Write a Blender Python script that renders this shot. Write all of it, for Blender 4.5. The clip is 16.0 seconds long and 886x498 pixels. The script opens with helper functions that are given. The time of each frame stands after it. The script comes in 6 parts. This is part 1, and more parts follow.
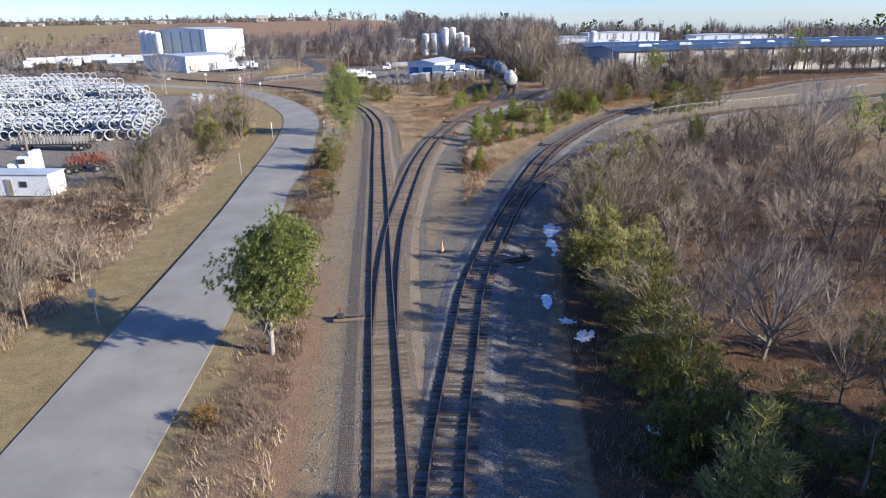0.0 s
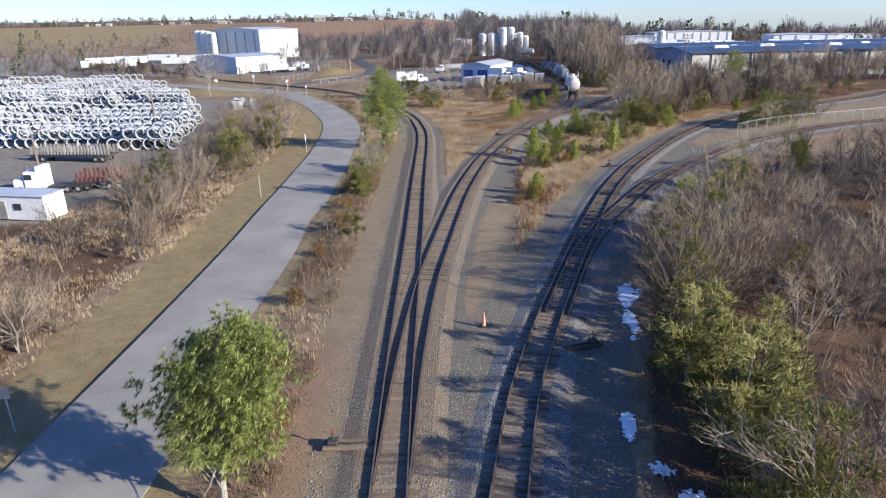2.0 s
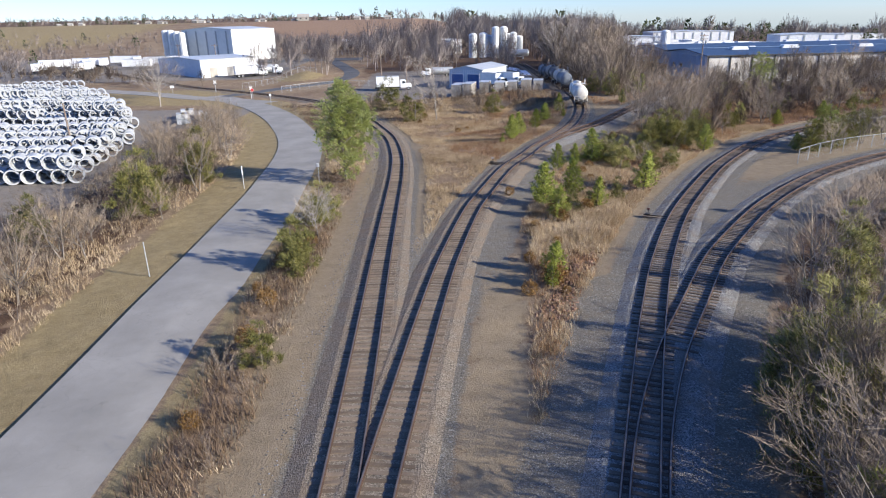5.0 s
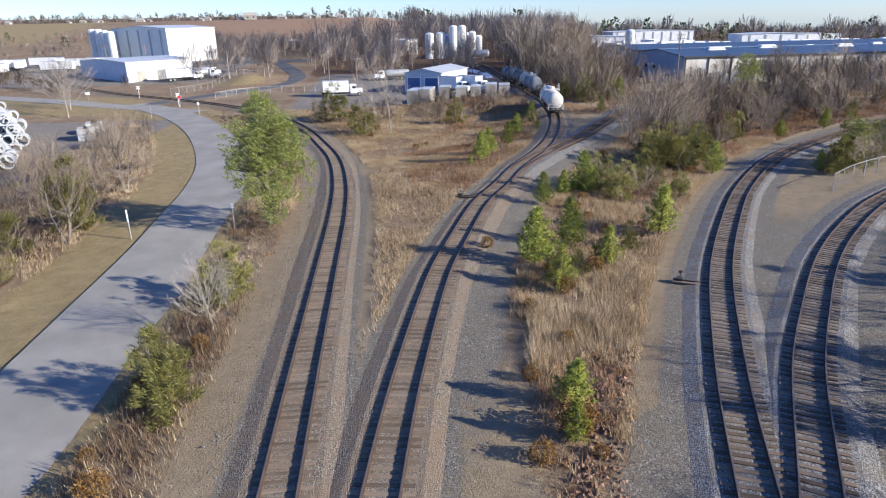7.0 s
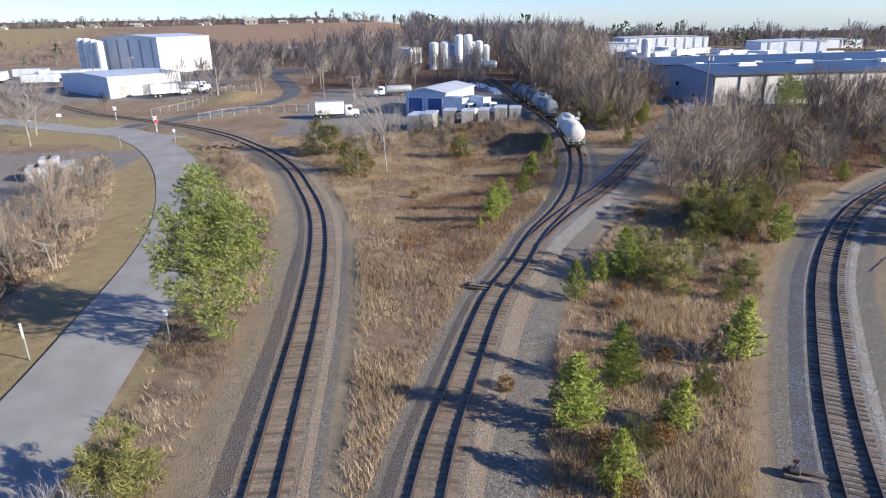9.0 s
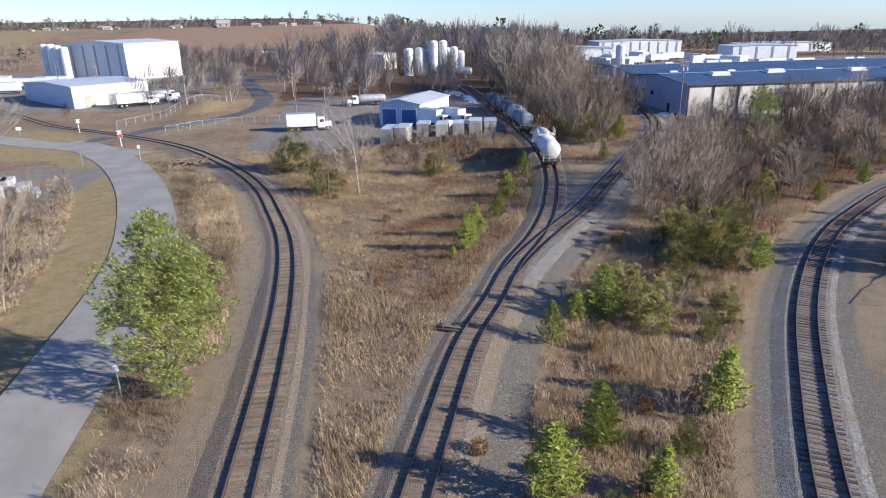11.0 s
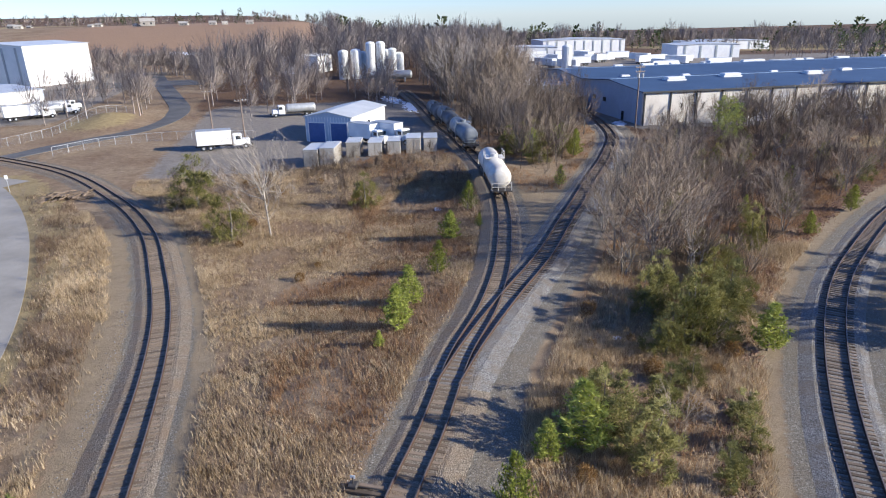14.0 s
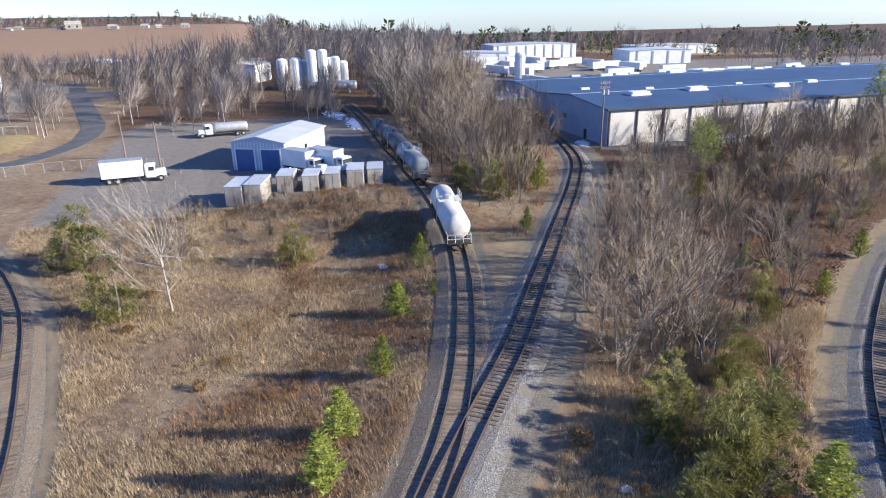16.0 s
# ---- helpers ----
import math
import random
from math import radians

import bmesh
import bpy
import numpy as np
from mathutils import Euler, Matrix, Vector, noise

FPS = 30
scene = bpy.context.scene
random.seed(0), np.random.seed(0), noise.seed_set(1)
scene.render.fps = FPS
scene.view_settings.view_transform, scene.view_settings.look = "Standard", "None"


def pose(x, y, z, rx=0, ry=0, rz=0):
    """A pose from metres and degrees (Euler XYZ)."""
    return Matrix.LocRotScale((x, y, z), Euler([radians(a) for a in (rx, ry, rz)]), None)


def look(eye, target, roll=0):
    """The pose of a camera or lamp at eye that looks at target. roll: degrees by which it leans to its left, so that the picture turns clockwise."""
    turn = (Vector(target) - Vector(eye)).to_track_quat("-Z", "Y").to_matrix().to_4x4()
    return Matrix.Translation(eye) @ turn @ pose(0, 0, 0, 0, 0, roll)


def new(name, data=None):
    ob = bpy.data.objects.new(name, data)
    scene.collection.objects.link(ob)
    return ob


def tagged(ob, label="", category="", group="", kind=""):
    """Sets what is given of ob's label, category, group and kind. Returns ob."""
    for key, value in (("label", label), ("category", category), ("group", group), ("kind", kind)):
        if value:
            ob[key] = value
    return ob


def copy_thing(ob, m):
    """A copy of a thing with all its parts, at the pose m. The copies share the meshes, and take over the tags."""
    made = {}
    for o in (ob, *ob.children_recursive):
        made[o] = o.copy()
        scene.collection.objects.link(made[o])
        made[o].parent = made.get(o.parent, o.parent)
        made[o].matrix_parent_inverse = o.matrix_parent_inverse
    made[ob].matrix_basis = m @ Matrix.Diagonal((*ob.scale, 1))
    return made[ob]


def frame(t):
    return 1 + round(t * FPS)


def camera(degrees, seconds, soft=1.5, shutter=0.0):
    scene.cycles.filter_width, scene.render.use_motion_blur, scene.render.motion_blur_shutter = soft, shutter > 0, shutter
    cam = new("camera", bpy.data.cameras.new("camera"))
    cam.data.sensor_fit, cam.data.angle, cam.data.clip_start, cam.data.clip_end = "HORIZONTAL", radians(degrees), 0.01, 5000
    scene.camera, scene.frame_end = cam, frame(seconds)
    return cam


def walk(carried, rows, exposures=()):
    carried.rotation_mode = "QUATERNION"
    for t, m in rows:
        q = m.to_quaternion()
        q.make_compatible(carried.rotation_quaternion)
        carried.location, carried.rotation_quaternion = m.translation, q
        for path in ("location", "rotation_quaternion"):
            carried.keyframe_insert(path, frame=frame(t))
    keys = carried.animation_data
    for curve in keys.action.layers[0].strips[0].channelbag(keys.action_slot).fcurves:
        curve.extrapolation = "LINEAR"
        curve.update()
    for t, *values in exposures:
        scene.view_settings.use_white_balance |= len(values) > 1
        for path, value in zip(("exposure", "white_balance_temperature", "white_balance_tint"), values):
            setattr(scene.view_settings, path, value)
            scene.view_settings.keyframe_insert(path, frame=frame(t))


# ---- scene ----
cam = camera(69.7, 16.0, soft=1.1)
METRES, EYE, TILT, LEAN, TURN = 110.0, 18.3, 0.0, 0.0, -4.4
ROWS = [
    (0.0, 0.0, 0.0, 0.0, -0.38, -19.7, 1.07),
    (0.5, 0.0022, 0.0283, 0.0006, 1.7, -19.68, 1.12),
    (1.0, 0.004, 0.0583, 0.0012, 3.22, -19.67, 1.15),
    (1.5, 0.0052, 0.0896, 0.0014, 3.85, -19.67, 1.17),
    (2.0, 0.006, 0.1219, 0.0017, 4.64, -19.68, 1.19),
    (2.5, 0.0064, 0.1559, 0.0012, 4.7, -19.68, 1.18),
    (3.0, 0.0061, 0.1912, 0.001, 4.7, -19.68, 1.17),
    (3.5, 0.0052, 0.228, 0.0007, 4.67, -19.69, 1.18),
    (4.0, 0.0039, 0.2663, 0.0002, 4.65, -19.7, 1.18),
    (6.5, -0.0057, 0.4709, -0.0046, 0.81, -19.81, 1.12),
    (7.0, -0.0076, 0.5154, -0.0057, 0.01, -19.82, 1.09),
    (7.5, -0.0082, 0.5599, -0.0045, 0.01, -19.79, 1.1),
    (8.0, -0.0078, 0.6025, 0.0026, 0.17, -19.78, 1.15),
    (8.5, -0.0068, 0.6399, 0.012, 0.38, -19.74, 1.14),
    (9.0, -0.0051, 0.6651, 0.0211, 0.49, -19.74, 1.14),
    (9.5, -0.0029, 0.6777, 0.0282, -0.48, -19.69, 1.11),
    (12.0, 0.0057, 0.7191, 0.0438, -2.78, -19.92, 1.13),
    (12.5, 0.0102, 0.7444, 0.0451, -4.84, -19.99, 1.11),
    (13.0, 0.0144, 0.7741, 0.0471, -5.69, -20.05, 1.08),
    (13.5, 0.0194, 0.8072, 0.049, -5.95, -20.08, 1.08),
    (14.0, 0.0251, 0.8431, 0.0493, -6.42, -20.12, 1.11),
    (14.5, 0.031, 0.8815, 0.0487, -8.98, -20.19, 1.08),
    (15.0, 0.0374, 0.9225, 0.048, -10.08, -20.21, 0.99),
    (15.5, 0.0441, 0.9599, 0.0551, -10.56, -20.16, 0.95),
    (16.0, 0.0488, 0.9832, 0.0648, -10.8, -20.12, 0.97),
]
walk(cam, [(t, pose(0, 0, EYE, TILT, LEAN, TURN) @ pose(METRES * x, METRES * y, METRES * z, 90 + pitch, roll, yaw)) for t, x, y, z, yaw, pitch, roll in ROWS], exposures=[(0.0, 0.78), (2.0, 0.78), (7.0, 0.82), (12.5, 0.80), (14.5, 0.88), (16.0, 1.06)])

# ---- world and sun ----
SUN_EL, SUN_AZ = 21.0, 115.0
world = bpy.data.worlds.new("world")
scene.world = world
world.use_nodes = True
wn = world.node_tree.nodes
sky = wn.new("ShaderNodeTexSky")
sky.sky_type = "NISHITA"
sky.sun_disc = False
sky.sun_elevation, sky.sun_rotation = radians(SUN_EL), radians(SUN_AZ)
sky.altitude, sky.air_density, sky.dust_density, sky.ozone_density = 250, 1.0, 0.1, 4.0
tone = wn.new("ShaderNodeMix")
tone.data_type, tone.blend_type = "RGBA", "MULTIPLY"
tone.inputs["Factor"].default_value = 1.0
tone.inputs["B"].default_value = (0.79, 0.95, 1.42, 1)
world.node_tree.links.new(sky.outputs[0], tone.inputs["A"])
world.node_tree.links.new(tone.outputs["Result"], wn["Background"].inputs[0])
wn["Background"].inputs[1].default_value = 0.095
sun = new("sun", bpy.data.lights.new("sun", "SUN"))
sun.data.energy, sun.data.angle, sun.data.color = 5.4, radians(0.6), (1.0, 0.945, 0.85)
sun_dir = Vector((math.sin(radians(SUN_AZ)) * math.cos(radians(SUN_EL)), math.cos(radians(SUN_AZ)) * math.cos(radians(SUN_EL)), math.sin(radians(SUN_EL))))
sun.matrix_world = look(sun_dir * 300, (0, 0, 0))


# ---- materials ----
def ramp_of(nt, fac, stops):
    r = nt.nodes.new("ShaderNodeValToRGB")
    while len(r.color_ramp.elements) < len(stops):
        r.color_ramp.elements.new(0.5)
    for e, (p, c) in zip(r.color_ramp.elements, stops):
        e.position, e.color = p, (*c, 1)
    nt.links.new(fac, r.inputs[0])
    return r.outputs[0]


def noise_of(nt, scale, detail=4, rough=0.6, vec=None):
    n = nt.nodes.new("ShaderNodeTexNoise")
    n.inputs["Scale"].default_value, n.inputs["Detail"].default_value, n.inputs["Roughness"].default_value = scale, detail, rough
    if vec is not None:
        nt.links.new(vec, n.inputs["Vector"])
    return n.outputs[0]


def voronoi_of(nt, scale, vec=None):
    n = nt.nodes.new("ShaderNodeTexVoronoi")
    n.inputs["Scale"].default_value = scale
    if vec is not None:
        nt.links.new(vec, n.inputs["Vector"])
    return n


def mix_of(nt, fac, a, b, mode="MIX"):
    m = nt.nodes.new("ShaderNodeMix")
    m.data_type, m.blend_type = "RGBA", mode
    for sock, v in ((m.inputs["Factor"], fac), (m.inputs["A"], a), (m.inputs["B"], b)):
        if hasattr(v, "is_linked"):
            nt.links.new(v, sock)
        elif isinstance(v, (int, float)):
            sock.default_value = v
        else:
            sock.default_value = (*v, 1)
    return m.outputs["Result"]


def math_of(nt, op, a, b=0.0, c=0.0):
    m = nt.nodes.new("ShaderNodeMath")
    m.operation = op
    for sock, v in zip(m.inputs, (a, b, c)):
        if hasattr(v, "is_linked"):
            nt.links.new(v, sock)
        else:
            sock.default_value = v
    return m.outputs[0]


def blank(name, rough=0.8, metal=0.0, spec=0.3):
    m = bpy.data.materials.new(name)
    m.use_nodes = True
    nt = m.node_tree
    b = nt.nodes["Principled BSDF"]
    b.inputs["Roughness"].default_value, b.inputs["Metallic"].default_value, b.inputs["Specular IOR Level"].default_value = rough, metal, spec
    pos = nt.nodes.new("ShaderNodeNewGeometry").outputs["Position"]
    return m, nt, b, pos


def bump_of(nt, b, height, strength=0.4, dist=0.05):
    u = nt.nodes.new("ShaderNodeBump")
    u.inputs["Strength"].default_value, u.inputs["Distance"].default_value = strength, dist
    nt.links.new(height, u.inputs["Height"])
    nt.links.new(u.outputs[0], b.inputs["Normal"])


def worn(name, dark, light, scale=1.0, rough=0.8, metal=0.0, fine=14.0, rand=0.0, bump=0.2, island=0.0, spec=0.3):
    """A surface between two colours: broad stains, fine grain, and a shade of its own for each object or piece."""
    m, nt, b, pos = blank(name, rough, metal, spec)
    f = math_of(nt, "ADD", math_of(nt, "MULTIPLY", noise_of(nt, scale, 3, 0.6, pos), 0.6), math_of(nt, "MULTIPLY", noise_of(nt, scale * fine, 3, 0.7, pos), 0.4))
    if rand:
        o = nt.nodes.new("ShaderNodeObjectInfo").outputs["Random"]
        f = math_of(nt, "ADD", f, math_of(nt, "MULTIPLY_ADD", o, rand, -rand / 2))
    if island:
        o = nt.nodes.new("ShaderNodeNewGeometry").outputs["Random Per Island"]
        f = math_of(nt, "ADD", f, math_of(nt, "MULTIPLY_ADD", o, island, -island / 2))
    nt.links.new(ramp_of(nt, f, [(0.3, dark), (0.7, light)]), b.inputs["Base Color"])
    if bump:
        bump_of(nt, b, noise_of(nt, scale * fine, 3, 0.7, pos), bump, 0.03)
    return m


def leafy(name, dark, mid, light, rand=0.35, patch=0.3, patch_size=0.7):
    m, nt, b, pos = blank(name, 0.65, 0, 0.25)
    isl = nt.nodes.new("ShaderNodeNewGeometry").outputs["Random Per Island"]
    obj = nt.nodes.new("ShaderNodeObjectInfo").outputs["Random"]
    f = math_of(nt, "ADD", math_of(nt, "MULTIPLY", isl, 1 - patch), math_of(nt, "MULTIPLY_ADD", noise_of(nt, patch_size, 3, 0.55, pos), patch * 2, -patch / 2))
    f = math_of(nt, "ADD", f, math_of(nt, "MULTIPLY_ADD", obj, rand, -rand / 2))
    nt.links.new(ramp_of(nt, f, [(0.1, dark), (0.5, mid), (0.9, light)]), b.inputs["Base Color"])
    thin = nt.nodes.new("ShaderNodeBsdfTranslucent")
    nt.links.new(b.inputs["Base Color"].links[0].from_socket, thin.inputs["Color"])
    both = nt.nodes.new("ShaderNodeMixShader")
    both.inputs[0].default_value = 0.3
    nt.links.new(b.outputs[0], both.inputs[1])
    nt.links.new(thin.outputs[0], both.inputs[2])
    nt.links.new(both.outputs[0], nt.nodes["Material Output"].inputs["Surface"])
    return m


def stony(name, dark, light, dirt, size=17.0):
    """Crushed stone: single stones by cells, with dirt between."""
    m, nt, b, pos = blank(name, 0.9, 0, 0.2)
    v = voronoi_of(nt, size, pos)
    grey = nt.nodes.new("ShaderNodeSeparateColor")
    nt.links.new(v.outputs["Color"], grey.inputs[0])
    col = ramp_of(nt, grey.outputs[0], [(0.0, dark), (0.75, light), (1.0, tuple(min(1, c * 1.35) for c in light))])
    col = mix_of(nt, ramp_of(nt, noise_of(nt, 0.55, 5, 0.65, pos), [(0.42, (0, 0, 0)), (0.68, (0.85, 0.85, 0.85))]), col, dirt)
    nt.links.new(col, b.inputs["Base Color"])
    bump_of(nt, b, v.outputs["Distance"], 0.9, 0.06)
    return m


M = {}
M["ballast"] = stony("crushed_stone", (0.085, 0.082, 0.076), (0.265, 0.256, 0.238), (0.19, 0.15, 0.11))
M["dirty_ballast"] = stony("dirt_filled_ballast", (0.105, 0.086, 0.063), (0.255, 0.212, 0.16), (0.225, 0.16, 0.104))
M["rail_rust"] = worn("rusty_rail_steel", (0.05, 0.031, 0.022), (0.12, 0.074, 0.05), 2.0, 0.8, 0.2)
M["rail_head"] = worn("worn_rail_head", (0.13, 0.1, 0.085), (0.26, 0.21, 0.18), 1.5, 0.5, 0.5, bump=0)
M["tie"] = worn("weathered_tie_wood", (0.085, 0.062, 0.044), (0.22, 0.165, 0.12), 0.9, 0.9, rand=0.5, bump=0.5)
M["dusty_tie"] = worn("dust_covered_tie_wood", (0.12, 0.088, 0.06), (0.25, 0.188, 0.132), 0.9, 0.9, rand=0.45, bump=0.5)
M["bark"] = worn("grey_bark", (0.10, 0.085, 0.07), (0.30, 0.26, 0.22), 1.5, 0.9, rand=0.3, bump=0.4)
M["pale_bark"] = worn("pale_bark", (0.18, 0.155, 0.13), (0.42, 0.375, 0.32), 1.0, 0.85, bump=0.3)
M["twig"] = worn("brown_twigs", (0.14, 0.104, 0.074), (0.32, 0.252, 0.186), 0.5, 0.9, rand=0.5, bump=0, island=0.4)
# Greyer and paler than the near twigs: distance haze put into the colour.
M["hazed_twig"] = worn("hazed_bare_twigs", (0.17, 0.14, 0.12), (0.36, 0.3, 0.26), 0.3, 0.9, bump=0, island=0.5)
M["pale_twig"] = worn("pale_grey_twigs", (0.2, 0.17, 0.145), (0.42, 0.37, 0.32), 0.5, 0.9, bump=0, island=0.4)
M["pine"] = leafy("bright_pine_needles", (0.14, 0.165, 0.026), (0.275, 0.305, 0.055), (0.45, 0.46, 0.115))
M["big_pine"] = leafy("pine_needles", (0.17, 0.2, 0.06), (0.33, 0.36, 0.11), (0.5, 0.52, 0.19))
M["cedar"] = leafy("olive_cedar_sprays", (0.08, 0.082, 0.024), (0.19, 0.178, 0.052), (0.32, 0.285, 0.1))
M["evergreen"] = leafy("dark_evergreen_sprays", (0.028, 0.04, 0.018), (0.065, 0.082, 0.033), (0.12, 0.14, 0.06))
M["rusty_bush"] = leafy("russet_leaves", (0.10, 0.055, 0.02), (0.22, 0.12, 0.04), (0.33, 0.2, 0.07))
M["grass"] = leafy("dry_grass_blades", (0.24, 0.165, 0.092), (0.49, 0.37, 0.225), (0.74, 0.6, 0.41), 0.35, 0.5, 0.22)
M["russet"] = leafy("russet_grass_blades", (0.17, 0.09, 0.045), (0.34, 0.2, 0.105), (0.52, 0.34, 0.19), 0.35, 0.5, 0.22)
M["weeds"] = leafy("brown_weed_stems", (0.12, 0.08, 0.05), (0.26, 0.175, 0.11), (0.4, 0.29, 0.19), 0.35, 0.5, 0.2)


def ground_material():
    m, nt, b, pos = blank("ground_cover", 0.95, 0, 0.15)
    a = nt.nodes.new("ShaderNodeAttribute")
    a.attribute_name = "cover"
    s = nt.nodes.new("ShaderNodeSeparateColor")
    nt.links.new(a.outputs["Color"], s.inputs[0])
    a2 = nt.nodes.new("ShaderNodeAttribute")
    a2.attribute_name = "cover_more"
    s2 = nt.nodes.new("ShaderNodeSeparateColor")
    nt.links.new(a2.outputs["Color"], s2.inputs[0])
    broad, mid, fine = noise_of(nt, 0.08, 4, 0.6, pos), noise_of(nt, 0.9, 5, 0.7, pos), noise_of(nt, 9, 4, 0.75, pos)
    edge = math_of(nt, "ADD", math_of(nt, "MULTIPLY_ADD", mid, 0.9, -0.45), math_of(nt, "MULTIPLY_ADD", fine, 0.6, -0.3))

    def where(mask, lo=0.4, hi=0.6):
        return ramp_of(nt, math_of(nt, "ADD", mask, edge), [(lo, (0, 0, 0)), (hi, (1, 1, 1))])

    tex = math_of(nt, "ADD", math_of(nt, "MULTIPLY", mid, 0.5), math_of(nt, "MULTIPLY", fine, 0.5))
    col = ramp_of(nt, tex, [(0.3, (0.13, 0.09, 0.056)), (0.5, (0.26, 0.19, 0.12)), (0.7, (0.42, 0.32, 0.21))])
    col = mix_of(nt, ramp_of(nt, broad, [(0.4, (0, 0, 0)), (0.65, (0.7, 0.7, 0.7))]), col, ramp_of(nt, tex, [(0.3, (0.09, 0.055, 0.035)), (0.7, (0.25, 0.155, 0.095))]))
    woods = ramp_of(nt, fine, [(0.3, (0.05, 0.032, 0.021)), (0.55, (0.13, 0.078, 0.047)), (0.75, (0.23, 0.145, 0.09))])
    col = mix_of(nt, where(s2.outputs[1]), col, woods)
    mown = ramp_of(nt, tex, [(0.3, (0.17, 0.125, 0.06)), (0.55, (0.3, 0.23, 0.12)), (0.75, (0.42, 0.335, 0.19))])
    col = mix_of(nt, where(s.outputs[2]), col, mown)
    dirt = ramp_of(nt, tex, [(0.3, (0.185, 0.138, 0.086)), (0.7, (0.33, 0.258, 0.168))])
    col = mix_of(nt, where(s.outputs[1]), col, dirt)
    clay = ramp_of(nt, tex, [(0.3, (0.2, 0.126, 0.078)), (0.7, (0.35, 0.23, 0.148))])
    col = mix_of(nt, where(s2.outputs[0], 0.35, 0.75), col, clay)
    v = voronoi_of(nt, 17, pos)
    g = nt.nodes.new("ShaderNodeSeparateColor")
    nt.links.new(v.outputs["Color"], g.inputs[0])
    stone = ramp_of(nt, g.outputs[0], [(0.0, (0.105, 0.093, 0.075)), (0.8, (0.215, 0.195, 0.158)), (1.0, (0.36, 0.335, 0.285))])
    stone = mix_of(nt, ramp_of(nt, mid, [(0.4, (0, 0, 0)), (0.7, (0.7, 0.7, 0.7))]), stone, (0.18, 0.142, 0.098))
    col = mix_of(nt, where(s.outputs[0]), col, stone)
    yard = ramp_of(nt, tex, [(0.3, (0.14, 0.12, 0.1)), (0.7, (0.28, 0.25, 0.215))])
    col = mix_of(nt, where(s2.outputs[2]), col, yard)
    nt.links.new(col, b.inputs["Base Color"])
    bump_of(nt, b, math_of(nt, "ADD", mid, fine), 0.8, 0.12)
    return m


M["ground"] = ground_material()


def asphalt_material(name="pale_worn_asphalt", dark=(0.228, 0.213, 0.185), light=(0.338, 0.315, 0.276)):
    m, nt, b, pos = blank(name, 0.85, 0, 0.25)
    tex = math_of(nt, "ADD", math_of(nt, "MULTIPLY", noise_of(nt, 0.25, 4, 0.6, pos), 0.6), math_of(nt, "MULTIPLY", noise_of(nt, 25, 3, 0.8, pos), 0.4))
    col = ramp_of(nt, tex, [(0.35, dark), (0.65, light)])
    wave = noise_of(nt, 0.35, 3, 0.5, pos)
    crack = ramp_of(nt, math_of(nt, "ABSOLUTE", math_of(nt, "SUBTRACT", wave, 0.5)), [(0.0, (0.86, 0.86, 0.86)), (0.004, (1, 1, 1))])
    nt.links.new(mix_of(nt, 1.0, col, crack, "MULTIPLY"), b.inputs["Base Color"])
    bump_of(nt, b, noise_of(nt, 40, 3, 0.7, pos), 0.25, 0.01)
    return m


M["asphalt"] = asphalt_material()
M["dark_asphalt"] = asphalt_material("dark_asphalt", (0.07, 0.07, 0.072), (0.13, 0.128, 0.125))
M["white_metal"] = worn("white_painted_metal", (0.62, 0.62, 0.62), (0.82, 0.82, 0.8), 0.5, 0.45, 0, bump=0.05)
M["grey_metal"] = worn("grey_cladding", (0.55, 0.58, 0.57), (0.7, 0.72, 0.7), 0.3, 0.5, 0, bump=0.05)
M["strip_grey"] = worn("translucent_grey_strip", (0.27, 0.3, 0.31), (0.36, 0.39, 0.395), 0.4, 0.4, 0, bump=0)
M["light_roof"] = worn("pale_metal_roof", (0.42, 0.43, 0.42), (0.62, 0.62, 0.6), 0.25, 0.4, 0.2, bump=0.05)
M["blue_roof"] = worn("blue_grey_roof", (0.03, 0.058, 0.115), (0.055, 0.098, 0.175), 0.12, 0.6, 0, bump=0.1)
M["blue_wall"] = worn("blue_grey_cladding", (0.24, 0.33, 0.44), (0.31, 0.41, 0.53), 0.3, 0.5, 0, bump=0.05)
M["cream_wall"] = worn("cream_tilt_panels", (0.5, 0.46, 0.41), (0.68, 0.64, 0.58), 0.25, 0.8, bump=0.15)
M["dark_trim"] = worn("dark_trim", (0.03, 0.03, 0.032), (0.07, 0.07, 0.07), 1.0, 0.6)
M["blue_door"] = worn("blue_roller_door", (0.05, 0.10, 0.25), (0.08, 0.15, 0.34), 0.6, 0.5)
# Blue of the shed; on the low hall it is shade put into colour.
M["pale_blue"] = worn("pale_blue_and_shaded_cladding", (0.36, 0.43, 0.52), (0.5, 0.57, 0.66), 0.6, 0.5)
M["concrete"] = worn("pale_concrete", (0.32, 0.33, 0.335), (0.5, 0.51, 0.515), 0.8, 0.85, rand=0.3, bump=0.3)
M["silo"] = worn("white_silo_steel", (0.55, 0.56, 0.55), (0.8, 0.8, 0.77), 0.3, 0.45, bump=0.05)
M["tank_white"] = worn("soiled_white_tank_paint", (0.42, 0.38, 0.32), (0.74, 0.71, 0.65), 0.6, 0.5, bump=0.05)
# About half as bright as tank_grey, for the two rear cars.
M["tank_black"] = worn("dark_grey_tank_paint", (0.05, 0.055, 0.062), (0.12, 0.13, 0.145), 0.6, 0.5, bump=0.05)
M["tank_grey"] = worn("dull_grey_tank_paint", (0.13, 0.145, 0.16), (0.24, 0.26, 0.28), 0.6, 0.5, bump=0.05)
M["riprap"] = worn("brown_riprap_stone", (0.11, 0.06, 0.038), (0.3, 0.185, 0.125), 0.5, 0.9, island=0.7, bump=0.2)
